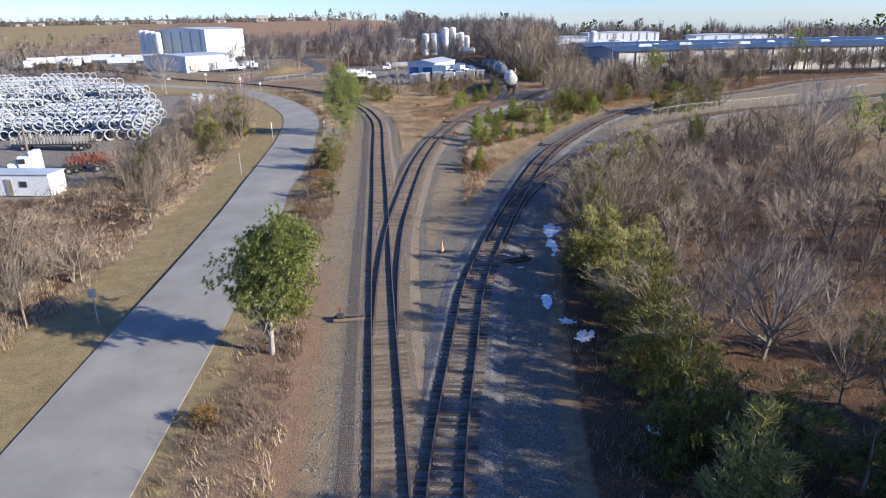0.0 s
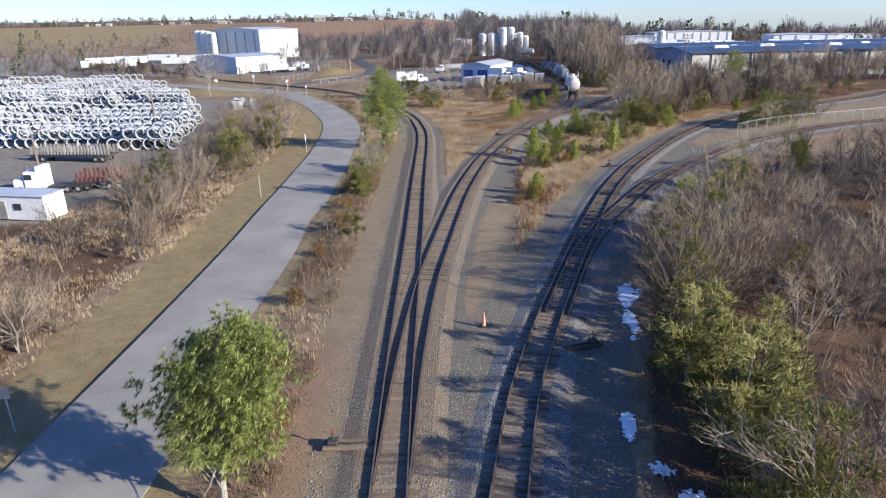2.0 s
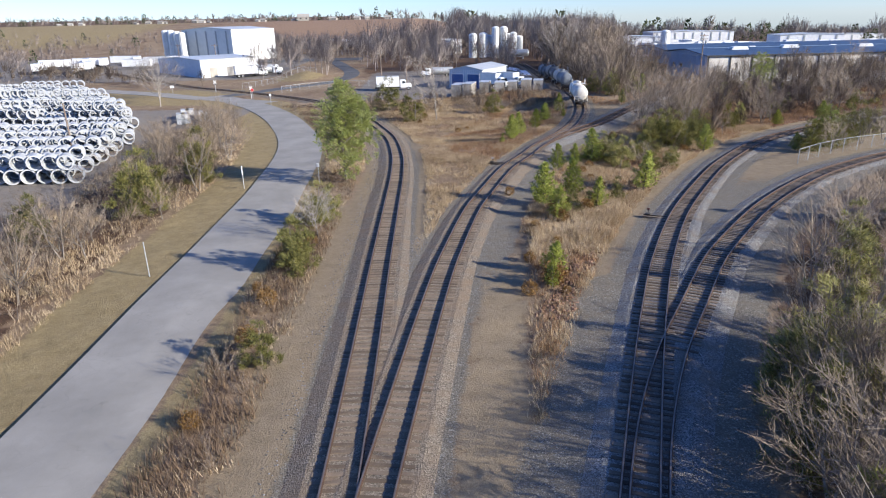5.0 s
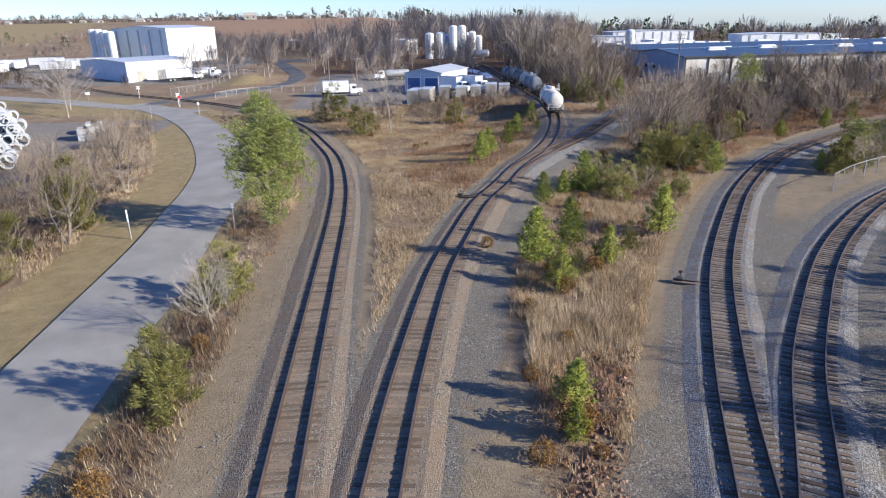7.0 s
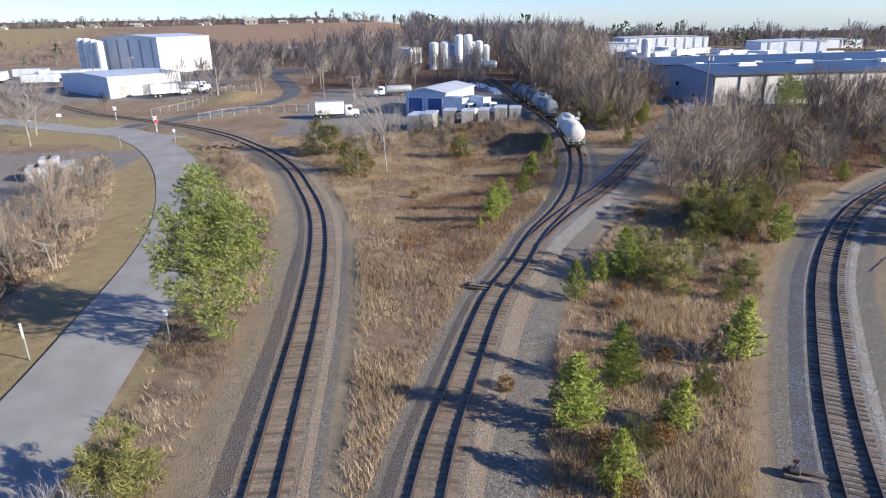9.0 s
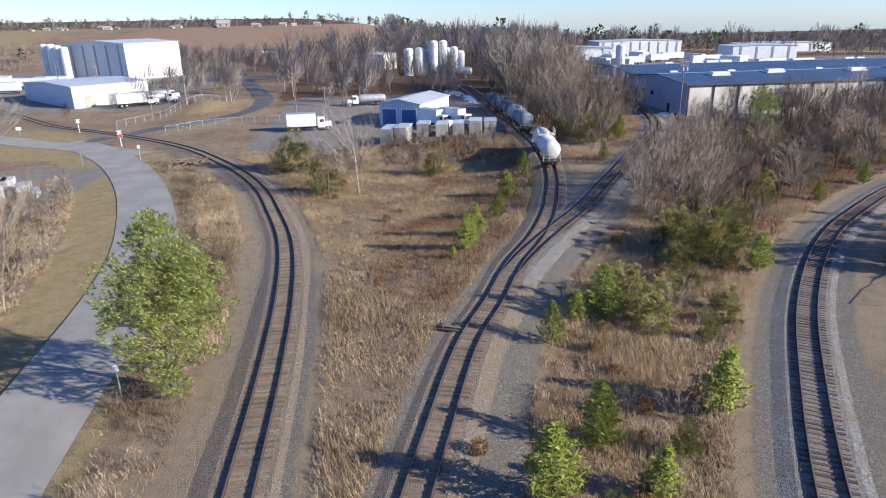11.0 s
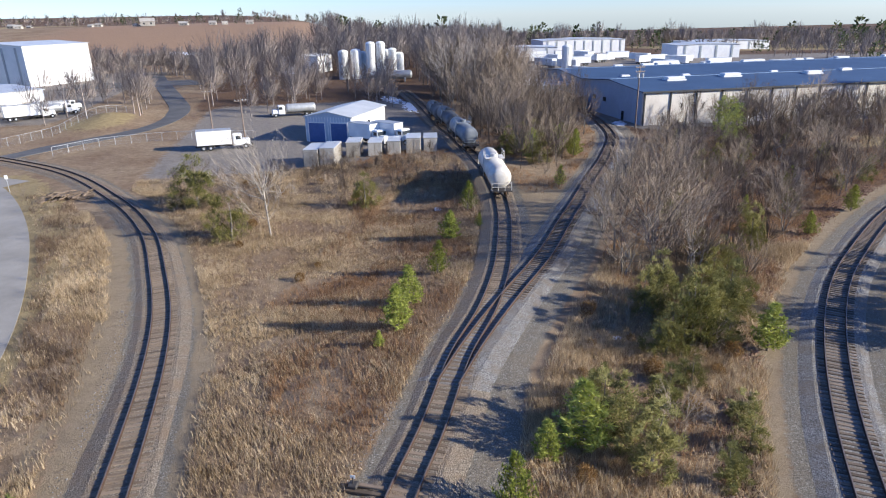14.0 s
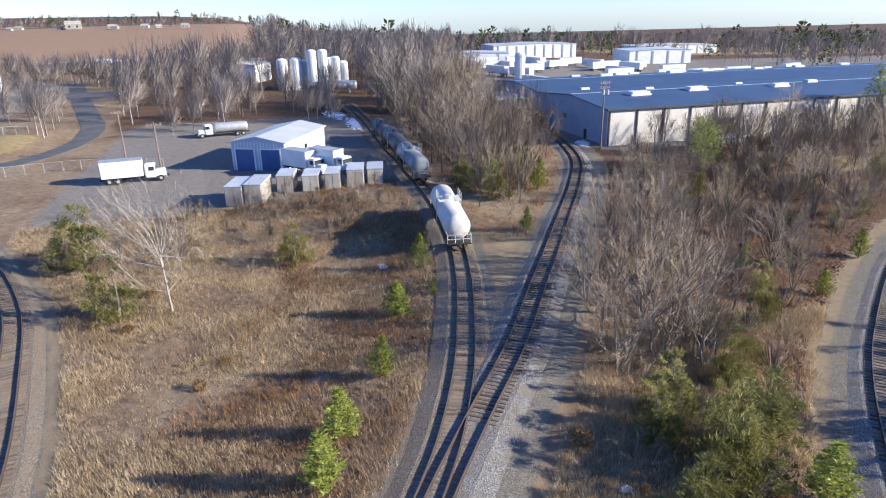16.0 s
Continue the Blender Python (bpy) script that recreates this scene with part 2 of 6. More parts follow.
M["loose_stone"] = worn("grey_loose_stone", (0.1, 0.095, 0.09), (0.3, 0.29, 0.28), 0.5, 0.9, island=0.7, bump=0.2)
M["steel_dark"] = worn("grimy_steel", (0.035, 0.032, 0.03), (0.1, 0.09, 0.08), 1.5, 0.65, 0.3)
M["weathered_grey"] = worn("weathered_grey_panels", (0.24, 0.22, 0.19), (0.44, 0.41, 0.36), 0.7, 0.75, rand=0.3, bump=0.15)
M["wood_pole"] = worn("weathered_pole_wood", (0.12, 0.09, 0.07), (0.27, 0.21, 0.17), 1.0, 0.9)
M["galv"] = worn("galvanised_steel", (0.32, 0.33, 0.33), (0.55, 0.56, 0.56), 1.0, 0.5, 0.5, bump=0)
M["sign_white"] = worn("white_sign", (0.6, 0.6, 0.58), (0.82, 0.82, 0.8), 1.0, 0.5, bump=0)
M["orange"] = worn("faded_orange_plastic", (0.62, 0.24, 0.14), (0.76, 0.36, 0.24), 2.0, 0.5, bump=0)
M["rubber"] = worn("black_rubber", (0.015, 0.015, 0.016), (0.04, 0.04, 0.04), 1.5, 0.8)
M["glass"] = worn("dark_window_glass", (0.02, 0.025, 0.03), (0.05, 0.06, 0.07), 0.5, 0.1, bump=0, spec=0.6)
M["snow"] = worn("old_snow", (0.68, 0.7, 0.74), (0.9, 0.91, 0.93), 1.0, 0.6, bump=0.5)
M["red_paint"] = worn("faded_red_paint", (0.2, 0.07, 0.05), (0.33, 0.125, 0.09), 1.0, 0.6)
M["stop_red"] = worn("red_sign_paint", (0.4, 0.03, 0.03), (0.55, 0.06, 0.05), 1.0, 0.5, bump=0)
M["yellow_paint"] = worn("yellow_paint", (0.5, 0.34, 0.04), (0.7, 0.5, 0.08), 1.0, 0.6)


# ---- mesh helpers ----
def mesh_of(name, verts, faces, mats, index=None, smooth=False):
    me = bpy.data.meshes.new(name)
    me.from_pydata(verts, [], faces)
    for m in mats if isinstance(mats, (list, tuple)) else [mats]:
        me.materials.append(m)
    if index is not None:
        me.polygons.foreach_set("material_index", index)
    if smooth:
        me.polygons.foreach_set("use_smooth", [True] * len(me.polygons))
    me.update()
    return me


def part(name, bm, material, parent, label="", smooth=False):
    """Links a bmesh as one mesh object under a thing or a part."""
    me = bpy.data.meshes.new(name)
    bm.to_mesh(me)
    bm.free()
    for m in material if isinstance(material, (list, tuple)) else [material]:
        me.materials.append(m)
    if smooth:
        me.polygons.foreach_set("use_smooth", [True] * len(me.polygons))
    ob = new(name, me)
    ob.parent = parent
    return tagged(ob, label)


def piece(name, me, parent, m=None, label=""):
    ob = new(name, me)
    ob.parent = parent
    if m is not None:
        ob.matrix_basis = m
    return tagged(ob, label)


def empty(name, m, label, category, group="", kind=""):
    ob = new(name)
    ob.matrix_basis = m
    ob.empty_display_size = 0.3
    return tagged(ob, label, category, group, kind)


def box(bm, c, s, rz=0.0, bevel=0.0, m=None):
    """A box of size s centred at c, with its edges broken by bevel."""
    t = Matrix.LocRotScale(c, Euler((0, 0, radians(rz))), s)
    r = bmesh.ops.create_cube(bm, size=1, matrix=(m @ t) if m else t)
    if bevel:
        es = list({e for v in r["verts"] for e in v.link_edges})
        bmesh.ops.bevel(bm, geom=es, offset=bevel, segments=1, affect="EDGES")


def rod(bm, a, b, r0, r1=None, n=8):
    a, b = Vector(a), Vector(b)
    d = b - a
    q = d.to_track_quat("Z", "Y").to_matrix().to_4x4()
    bmesh.ops.create_cone(bm, cap_ends=True, segments=n, radius1=r0, radius2=r0 if r1 is None else r1, depth=d.length, matrix=Matrix.Translation((a + b) / 2) @ q)


def revolve(bm, profile, axis="z", n=20, m=None):
    """Turns a profile of (radius, height) about an axis; ends closed."""
    rings = []
    for r, z in profile:
        ring = []
        for i in range(n):
            a = 2 * math.pi * i / n
            p = Vector((r * math.cos(a), r * math.sin(a), z))
            if axis == "y":
                p = Vector((p.x, p.z, p.y))
            ring.append(bm.verts.new(m @ p if m else p))
        rings.append(ring)
    for r0, r1 in zip(rings, rings[1:]):
        for i in range(n):
            bm.faces.new((r0[i], r0[(i + 1) % n], r1[(i + 1) % n], r1[i]))
    bm.faces.new(rings[0])
    bm.faces.new(rings[-1])
    bmesh.ops.recalc_face_normals(bm, faces=bm.faces)


def curve_of(points, step=0.5):
    """A smooth line (centripetal-like Catmull-Rom) through plan points, at even steps: places, headings, lengths."""
    p = np.array(points, float)
    p = np.vstack([2 * p[0] - p[1], p, 2 * p[-1] - p[-2]])
    out = []
    for i in range(1, len(p) - 2):
        a, b, c, d = p[i - 1], p[i], p[i + 1], p[i + 2]
        l = np.linalg.norm(c - b)
        m0 = (c - a) / (np.linalg.norm(c - b) + np.linalg.norm(b - a)) * l
        m1 = (d - b) / (np.linalg.norm(d - c) + np.linalg.norm(c - b)) * l
        for t in np.linspace(0, 1, max(4, int(l / 0.4)), endpoint=False):
            out.append((2 * t**3 - 3 * t**2 + 1) * b + (t**3 - 2 * t**2 + t) * m0 + (3 * t**2 - 2 * t**3) * c + (t**3 - t**2) * m1)
    out.append(p[-2])
    out = np.array(out)
    for _ in range(6):
        out[1:-1] = 0.25 * out[:-2] + 0.5 * out[1:-1] + 0.25 * out[2:]
    s = np.concatenate([[0], np.cumsum(np.linalg.norm(np.diff(out, axis=0), axis=1))])
    at = np.arange(0, s[-1], step)
    xy = np.stack([np.interp(at, s, out[:, 0]), np.interp(at, s, out[:, 1])], 1)
    d = np.gradient(xy, axis=0)
    d /= np.linalg.norm(d, axis=1)[:, None]
    return xy, d


def sweep(xy, d, zs, section, closed=True):
    """A section of (across to the right, up) swept along a line."""
    n = len(section)
    right = np.stack([d[:, 1], -d[:, 0]], 1)
    v = []
    for i in range(len(xy)):
        for u, w in section:
            v.append((xy[i, 0] + right[i, 0] * u, xy[i, 1] + right[i, 1] * u, zs[i] + w))
    f, cols = [], n if closed else n - 1
    for i in range(len(xy) - 1):
        for j in range(cols):
            k = (j + 1) % n
            f.append((i * n + j, i * n + k, (i + 1) * n + k, (i + 1) * n + j))
    if closed:
        f += [tuple(range(n))[::-1], tuple(range((len(xy) - 1) * n, len(xy) * n))]
    return v, f


# ---- plan: lines and the lie of the land ----
TRACK_A = [(-0.3, -25), (-0.6, 5), (-0.7, 21), (-1.2, 43), (-1.6, 72), (-1.9, 87), (-2.1, 101), (-2.3, 115), (-3.0, 128), (-5.0, 144.5), (-8.2, 158), (-12.4, 172), (-20, 187.5), (-34.5, 210), (-50, 225), (-70, 239), (-94, 265), (-126, 296)]
TRACK_B = [(-0.95, 35), (-0.75, 44), (-0.1, 56), (0.75, 64), (2.7, 79.6), (3.7, 86.2), (6.2, 99.2), (8.2, 106.2), (11.6, 117), (14.8, 123.8), (18.2, 131.6), (22.1, 138.7), (25.6, 147), (28.5, 156), (31.0, 165), (33.2, 176), (34.6, 190), (35.3, 210), (36.5, 240), (37, 270), (36, 300)]
TRACK_B2 = [(16.6, 128.2), (19.6, 133.2), (24.3, 140.2), (30.6, 149.2), (37.2, 160), (41.2, 166.4), (50, 181), (58.3, 195), (66, 210), (71, 226), (74.5, 245), (74.5, 262)]
TRACK_C = [(-0.4, -8), (0.4, 8), (1.5, 20.7), (3.8, 33.6), (5.5, 42), (8.2, 51), (9.7, 55.5), (13.6, 66.8), (16.9, 75.8), (20.2, 84.1), (26.3, 97.2), (32.6, 108.3), (41.1, 121.5), (51.4, 134.2), (62, 144.2), (84, 160.5), (112, 175), (150, 190)]
TRACK_C2 = [(8.6, 51.0), (12.2, 61.5), (15.6, 69), (19.6, 76), (24.1, 83.7), (28.1, 89.4), (35.2, 98.7), (42, 106), (51, 113.9), (66, 123.5), (85, 133), (115, 143), (150, 152)]
ROAD = [(-15.1, -40), (-15.0, 0), (-14.9, 26), (-14.75, 48), (-14.85, 68), (-15.2, 84), (-15.8, 98), (-16.3, 113), (-17.8, 129), (-20.0, 143), (-24.0, 157), (-31.3, 176.5), (-41.5, 196.5), (-52.5, 212), (-61, 222)]
ROAD_SIDE = [(-40, 203), (-56, 214), (-72, 222), (-100, 239), (-150, 267), (-230, 318)]
LOT = [(-80, 349), (-60, 351), (-32, 353)]
ROAD_BACK = [(-60, 218), (-52, 227), (-42, 238), (-33, 250), (-28.5, 264), (-28.5, 281), (-34, 302), (-46, 345), (-58, 392)]
LAND_A = [(-1, 22, .1), (-1, 55, .1), (-2, 90, 0), (-2.5, 115, -.1), (-5, 145, -.3), (-20, 188, -.3), (3, 80, .2), (8, 107, .5), (12, 119, .8), (22, 139, 1.1), (30, 160, 1.1), (36, 200, 1.0), (40, 165, 1.0), (58, 198, .6), (72, 225, .3), (2, 21, .1), (9, 50, .2), (21, 87, .1), (33, 108, -.1), (52, 133, -.5), (66, 147, -.9), (85, 160, -1.1), (26, 87, .2), (45, 109, 0), (60, 120, 0)]
LAND_B = [(-15, 25, 0), (-15, 60, -.2), (-15, 100, -.5), (-18, 140, -.6), (-35, 180, -.6), (-50, 205, -.6), (5, 147, -.9), (12, 165, -1.2), (2.5, 165, -.9), (-9, 162, -.6), (19, 165, -.9), (22, 105, -.8), (29, 114, -.8), (38, 128, -.8), (50, 150, -.6), (25, 30, -.5), (35, 55, -.8), (-30, 60, -.8), (-45, 100, -1), (-60, 140, -1), (40, 90, -.1)]


def ease(v, a, b):
    q = np.clip((np.asarray(v, float) - a) / (b - a), 0, 1)
    return q * q * (3 - 2 * q)


def land(x, y):
    """The height of the ground: gentle banks by the tracks, a bare hill behind, and far ridges."""
    x, y = np.asarray(x, float), np.asarray(y, float)
    num, den = np.zeros_like(x), np.full_like(x, 0.02)
    for cx, cy, cz in LAND_A + LAND_B:
        w = np.exp(-((x - cx) ** 2 + (y - cy) ** 2) / 162.0)
        num, den = num + w * cz, den + w
    z = num / den
    z = z + 19 * ease(y, 410, 640) * (1 - ease(x, -20, 90)) + 2.0 * ease(y, 240, 330) * (1 - ease(x, 90, 200))
    r = np.hypot(x, y - 100)
    z = z - 12 * ease(r, 350, 900) * ease(x, 60, 260) - 66 * ease(r, 800, 3200) * ease(x, -300, 250)
    z = z + 2.4 * np.exp(-(((x + 42) / 6.5) ** 2 + ((y - 265) / 9.0) ** 2))
    return z + 19 * ease(r, 1300, 2300) * (1 - ease(x, -100, 300))


def z_at(x, y):
    return float(land(x, y))


LINES = {k: curve_of(v) for k, v in dict(a=TRACK_A, b=TRACK_B, b2=TRACK_B2, c=TRACK_C, c2=TRACK_C2, road=ROAD, side=ROAD_SIDE, back=ROAD_BACK, lot=LOT).items()}


def near(x, y, key):
    """Distance to a line and the signed offset to its right."""
    xy, d = LINES[key]
    xy, d = xy[::3], d[::3]
    x, y = np.ravel(x), np.ravel(y)
    dist, side = np.full(x.shape, 1e9), np.zeros(x.shape)
    for i0 in range(0, len(x), 20000):
        s = slice(i0, i0 + 20000)
        dx, dy = x[s, None] - xy[None, :, 0], y[s, None] - xy[None, :, 1]
        q = dx * dx + dy * dy
        j = q.argmin(1)
        k = np.arange(len(j))
        dist[s] = np.sqrt(q[k, j])
        side[s] = dx[k, j] * d[j, 1] - dy[k, j] * d[j, 0]
    return dist, side


# ---- ground ----
def axis_lines(lo, hi, step, far, grow=1.16):
    mid = list(np.arange(lo, hi + 0.01, step))
    a, s = [], step
    v = hi
    while v < far:
        s *= grow
        v += s
        a.append(v)
    b, s, v = [], step, lo
    while v > -far:
        s *= grow
        v -= s
        b.append(v)
    return np.array(b[::-1] + mid + a)


def make_ground():
    gx, gy = axis_lines(-45, 75, 1.0, 3800), axis_lines(-10, 215, 1.0, 3800)
    X, Y = np.meshgrid(gx, gy)
    x, y = X.ravel(), Y.ravel()
    z = land(x, y)
    rng = np.random.default_rng(4)
    nearby = (x > -60) & (x < 100) & (y > -20) & (y < 230)
    da, sa = near(x, y, "a")
    db, sb = near(x, y, "b")
    db2, sb2 = near(x, y, "b2")
    dc, sc = near(x, y, "c")
    dc2, sc2 = near(x, y, "c2")
    dr, sr = near(x, y, "road")
    d_c2 = dc2
    tracks = np.minimum.reduce([da, db, db2, dc, dc2])
    z = z + np.where(nearby & (tracks > 4) & (dr > 5), rng.normal(0, 0.07, x.shape), 0)

    def band(v, lo, hi, soft=0.8):
        return ease(v, lo - soft, lo + soft) * (1 - ease(v, hi - soft, hi + soft))

    inside = (y > -60) & (y < 245)
    gravel = np.maximum.reduce([1 - ease(da, 2.0, 3.4), 1 - ease(db, 2.2, 3.6), 1 - ease(db2, 2.2, 3.8), 1 - ease(dc, 2.6, 4.2), 1 - ease(dc2, 2.6, 4.6)])
    gravel = np.maximum(gravel, 0.95 * band(sb, 1.5, 5.2) * ease(y, 66, 96) * (1 - ease(y, 128, 134)))
    gravel = np.maximum(gravel, 0.95 * band(sb2, 1.5, 4.6) * ease(y, 124, 130) * (1 - ease(y, 225, 245)))
    gravel = np.maximum(gravel, 0.9 * band(sc, 1.0, 5.2) * (1 - ease(y, 60, 70)))
    gravel = np.maximum(gravel, 0.95 * band(sc2, 1.0, 4.4) * ease(y, 50, 60) * (1 - ease(y, 104, 122)))
    gravel = np.maximum(gravel, 0.75 * band(sc, np.where(y < 82, -5.2, -3.7), -1.5) * ease(y, 18, 24) * (1 - ease(y, 160, 172)))
    gravel = np.maximum(gravel, 0.72 * (sc > 0) * (sc2 < 0) * (1 - ease(dc, 8, 14)) * ease(y, 58, 64) * (1 - ease(y, 104, 122)))
    gravel = np.maximum(gravel, 0.8 * (sb > 0) * (sc < 0) * (1 - ease(y, 34, 52)))
    dirt = 0.9 * band(sa, -6.3, -2.2) * (y < 175)
    dirt = np.maximum(dirt, 0.85 * band(sa, 1.5, 4.4) * (y > 70) * (y < 180))
    dirt = np.maximum(dirt, 0.7 * band(sb, 2.6, 6.6, 0.9) * ease(y, 36, 48) * (1 - ease(y, 80, 98)))
    dirt = np.maximum(dirt, 0.85 * (sc > 1) * (sc2 < -1) * ease(y, 100, 118) * (y < 170))
    dirt = np.maximum(dirt, 0.8 * band(sc, -5.6, -3.4) * ease(y, 60, 70) * (y < 170))
    dirt = np.maximum(dirt, 0.8 * (sb > 0) * (sb2 < 0) * (y > 130) * (y < 178))
    mown = np.maximum(0.95 * band(sr, -9.2, -3.2), 0.9 * band(sr, 3.2, 5.0)) * (y < 215)
    mown = np.maximum(mown, 0.85 * (sr > 0) * (dr < 9) * (y > 150) * (y < 212))
    mown = np.maximum(mown, 0.9 * ease(-x, 45, 60) * ease(y, 196, 206) * (1 - ease(y, 232, 240)) * (1 - ease(-x, 150, 190)))
    clay = 0.75 * band(sa, -7.5, -3.4, 1.0) * (1 - ease(y, 44, 56)) + 0.55 * band(sa, -6.0, -4.0) * ease(y, 98, 106) * (1 - ease(y, 128, 138))
    clay = np.maximum(clay, 0.55 * (sb > 0) * (sc < 0) * (y < 40))
    hill = ease(y, 415, 450) * (1 - ease(x, -10, 40)) * (1 - ease(y, 900, 1100)) * ease(x, -210, -120)
    clay = np.maximum(clay, hill)
    woods = np.maximum.reduce([ease(sc, 5.4, 7.0) * (d_c2 > 5.2) * ((sc2 > 0) | (y < 56)) * (x < 56) * (y < 96), ease(x, 20, 60) * ease(y, 150, 160) * (sb2 > 5) * (sc < -5), 0.7 * (sr < -11) * (x > -48) * (y < 190)])
    woods = np.maximum(woods, ease(np.hypot(x, y - 100), 500, 700) * (1 - hill))
    yard = np.maximum.reduce([ease(-x, 38, 42) * (1 - ease(-x, 150, 170)) * ease(y, 70, 84) * (1 - ease(y, 185, 200)), ease(x, -24, -16) * (1 - ease(x, 34, 38)) * ease(y, 196, 204) * (1 - ease(y, 275, 290)) * (sb < -3), ease(x, 72, 80) * ease(y, 214, 220) * (1 - ease(y, 420, 440)), ease(-x, 52, 58) * ease(y, 262, 270) * (1 - ease(y, 395, 410))])
    woods = np.maximum(woods, ease(x, -30, -20) * (1 - ease(x, 64, 70)) * ease(y, 268, 282) * (1 - ease(y, 480, 500)))
    mown = np.maximum(mown, 0.95 * np.exp(-(((x + 44) / 9) ** 2 + ((y - 263) / 12) ** 2) ** 2))
    far_field = np.maximum(ease(-x, 180, 260) * ease(y, 420, 520) * (1 - ease(y, 900, 1100)), ease(x, 230, 300) * ease(y, 470, 520) * (1 - ease(y, 640, 720)))
    mown = np.maximum(mown, 0.9 * far_field)
    tan = np.maximum.reduce([np.exp(-(((x - a) / u) ** 2 + ((y - b) / w) ** 2) ** 2) for a, b, u, w in ((66, 106, 9, 5), (55, 65, 6, 4), (105, 196, 14, 6))])
    mown = np.maximum(mown, 0.95 * tan)
    woods = woods * (1 - far_field) * (1 - tan)
    faces = []
    nx, ny = len(gx), len(gy)
    idx = np.arange(nx * ny).reshape(ny, nx)
    faces = np.stack([idx[:-1, :-1], idx[:-1, 1:], idx[1:, 1:], idx[1:, :-1]], -1).reshape(-1, 4)
    me = mesh_of("ground", np.stack([x, y, z], 1).tolist(), faces.tolist(), M["ground"], smooth=True)
    one = np.ones_like(x)
    for name, cols in (("cover", (gravel * inside, dirt * inside, mown, one)), ("cover_more", (clay, woods, yard, one))):
        at = me.attributes.new(name, "FLOAT_COLOR", "POINT")
        at.data.foreach_set("color", np.stack(cols, 1).astype(np.float32).ravel())
    return tagged(new("ground", me), "dry winter grass, leaf litter, dirt and gravel ground", "ground", kind="structure")


make_ground()


def make_road(key, half, label, lift=0.07, name="road", mat="asphalt"):
    xy, d = LINES[key]
    xy, d = xy[::4], d[::4]
    zs = land(xy[:, 0], xy[:, 1]) + lift
    crown = [(-half, -0.25), (-half, 0.0), (-half * 0.5, 0.03), (0, 0.05), (half * 0.5, 0.03), (half, 0.0), (half, -0.25)]
    v, f = sweep(xy, d, zs, crown, closed=False)
    return tagged(new(name, mesh_of(name, v, f, M[mat], smooth=False)), label, "road", kind="structure")


make_road("road", 3.5, "pale grey worn asphalt road with no markings")
make_road("side", 3.2, "pale asphalt side road past the pipe yard", 0.06)
make_road("back", 2.8, "dark asphalt road curving behind the crossing", 0.05, mat="dark_asphalt")
make_road("lot", 11.0, "dark asphalt parking lot below the bare hill", 0.12, mat="dark_asphalt")

# ---- tracks ----
GAUGE = 0.755
RAIL = [(-0.07, 0.0), (-0.07, 0.02), (-0.012, 0.045), (-0.012, 0.13), (-0.037, 0.145), (-0.037, 0.182), (0.037, 0.182), (0.037, 0.145), (0.012, 0.13), (0.012, 0.045), (0.07, 0.02), (0.07, 0.0)]
BED = dict(a=0.12, b=0.135, b2=0.15, c=0.125, c2=0.14)


def make_rail(xy, d, zs, off, track, name="rail"):
    v, f = sweep(xy, d, zs, [(u + off, w) for u, w in RAIL])
    idx = [1 if (k % 12) == 5 else 0 for k in range(len(f))]
    return piece(name, mesh_of(name, v, f, [M["rail_rust"], M["rail_head"]], idx), track)


def tie_block(seed, mat="tie"):
    rng = random.Random(seed)
    bm = bmesh.new()
    box(bm, (0, 0, 0.0), (2.6 + rng.uniform(-.06, .06), 0.235, 0.18), bevel=0.015)
    for v in bm.verts:
        v.co += Vector((rng.uniform(-.02, .02), rng.uniform(-.012, .012), rng.uniform(-.006, .006)))
    me = bpy.data.meshes.new("tie")
    bm.to_mesh(me)
    bm.free()
    me.materials.append(M[mat])
    return me


tie_meshes = [tie_block(i) for i in range(5)]
dusty_ties = [tie_block(i, "dusty_tie") for i in range(5)]


def make_track(key, label, first, last, cut_from=None, cut=1.4, head=0.0):
    """A track with its ballast bed, rails and ties; ties where it leaves another track are shared with that one."""
    xy, d = LINES[key]
    zs = land(xy[:, 0], xy[:, 1])
    base = BED[key]
    track = empty("railway_track", pose(0, 0, 0), label, "railway track", "railway tracks")
    half = 1.6
    bed = [(-half - 1.2, -0.16), (-half, base), (half, base), (half + 1.2, -0.16)]
    v, f = sweep(xy[::2], d[::2], zs[::2] + 0.05, bed, closed=False)
    piece("ballast_bed", mesh_of("ballast_bed", v, f, M["dirty_ballast" if key in "ab" else "ballast"]), track, label="grey crushed stone ballast")
    top = base + 0.05
    dusty = key in ("a", "b")
    sunk = 0.022 if dusty else 0.0
    for off in (-GAUGE, GAUGE):
        make_rail(xy[::2], d[::2], zs[::2] + top + 0.046 - sunk, off, track)
    rng = random.Random(7)
    far = near(xy[:, 0], xy[:, 1], cut_from)[0] if cut_from else np.full(len(xy), 99.0)
    rest = bmesh.new()
    made = 0
    for i in range(len(xy)):
        if far[i] < cut:
            continue
        a = math.degrees(math.atan2(d[i, 1], d[i, 0])) - 90 + rng.uniform(-1.2, 1.2)
        m = pose(xy[i, 0], xy[i, 1], zs[i] + top - 0.045 - sunk + rng.uniform(-.008, .006), 0, 0, a)
        if first <= xy[i, 1] <= last and made < 300:
            piece("tie", (dusty_ties if dusty else tie_meshes)[rng.randrange(5)], track, m)
            made += 1
        else:
            box(rest, (0, 0, 0), (2.6, 0.235, 0.18), m=m)
    if rest.verts:
        tagged(part("far_ties", rest, M["dusty_tie" if dusty else "tie"], track), kind="stuff")
    else:
        rest.free()
    return track


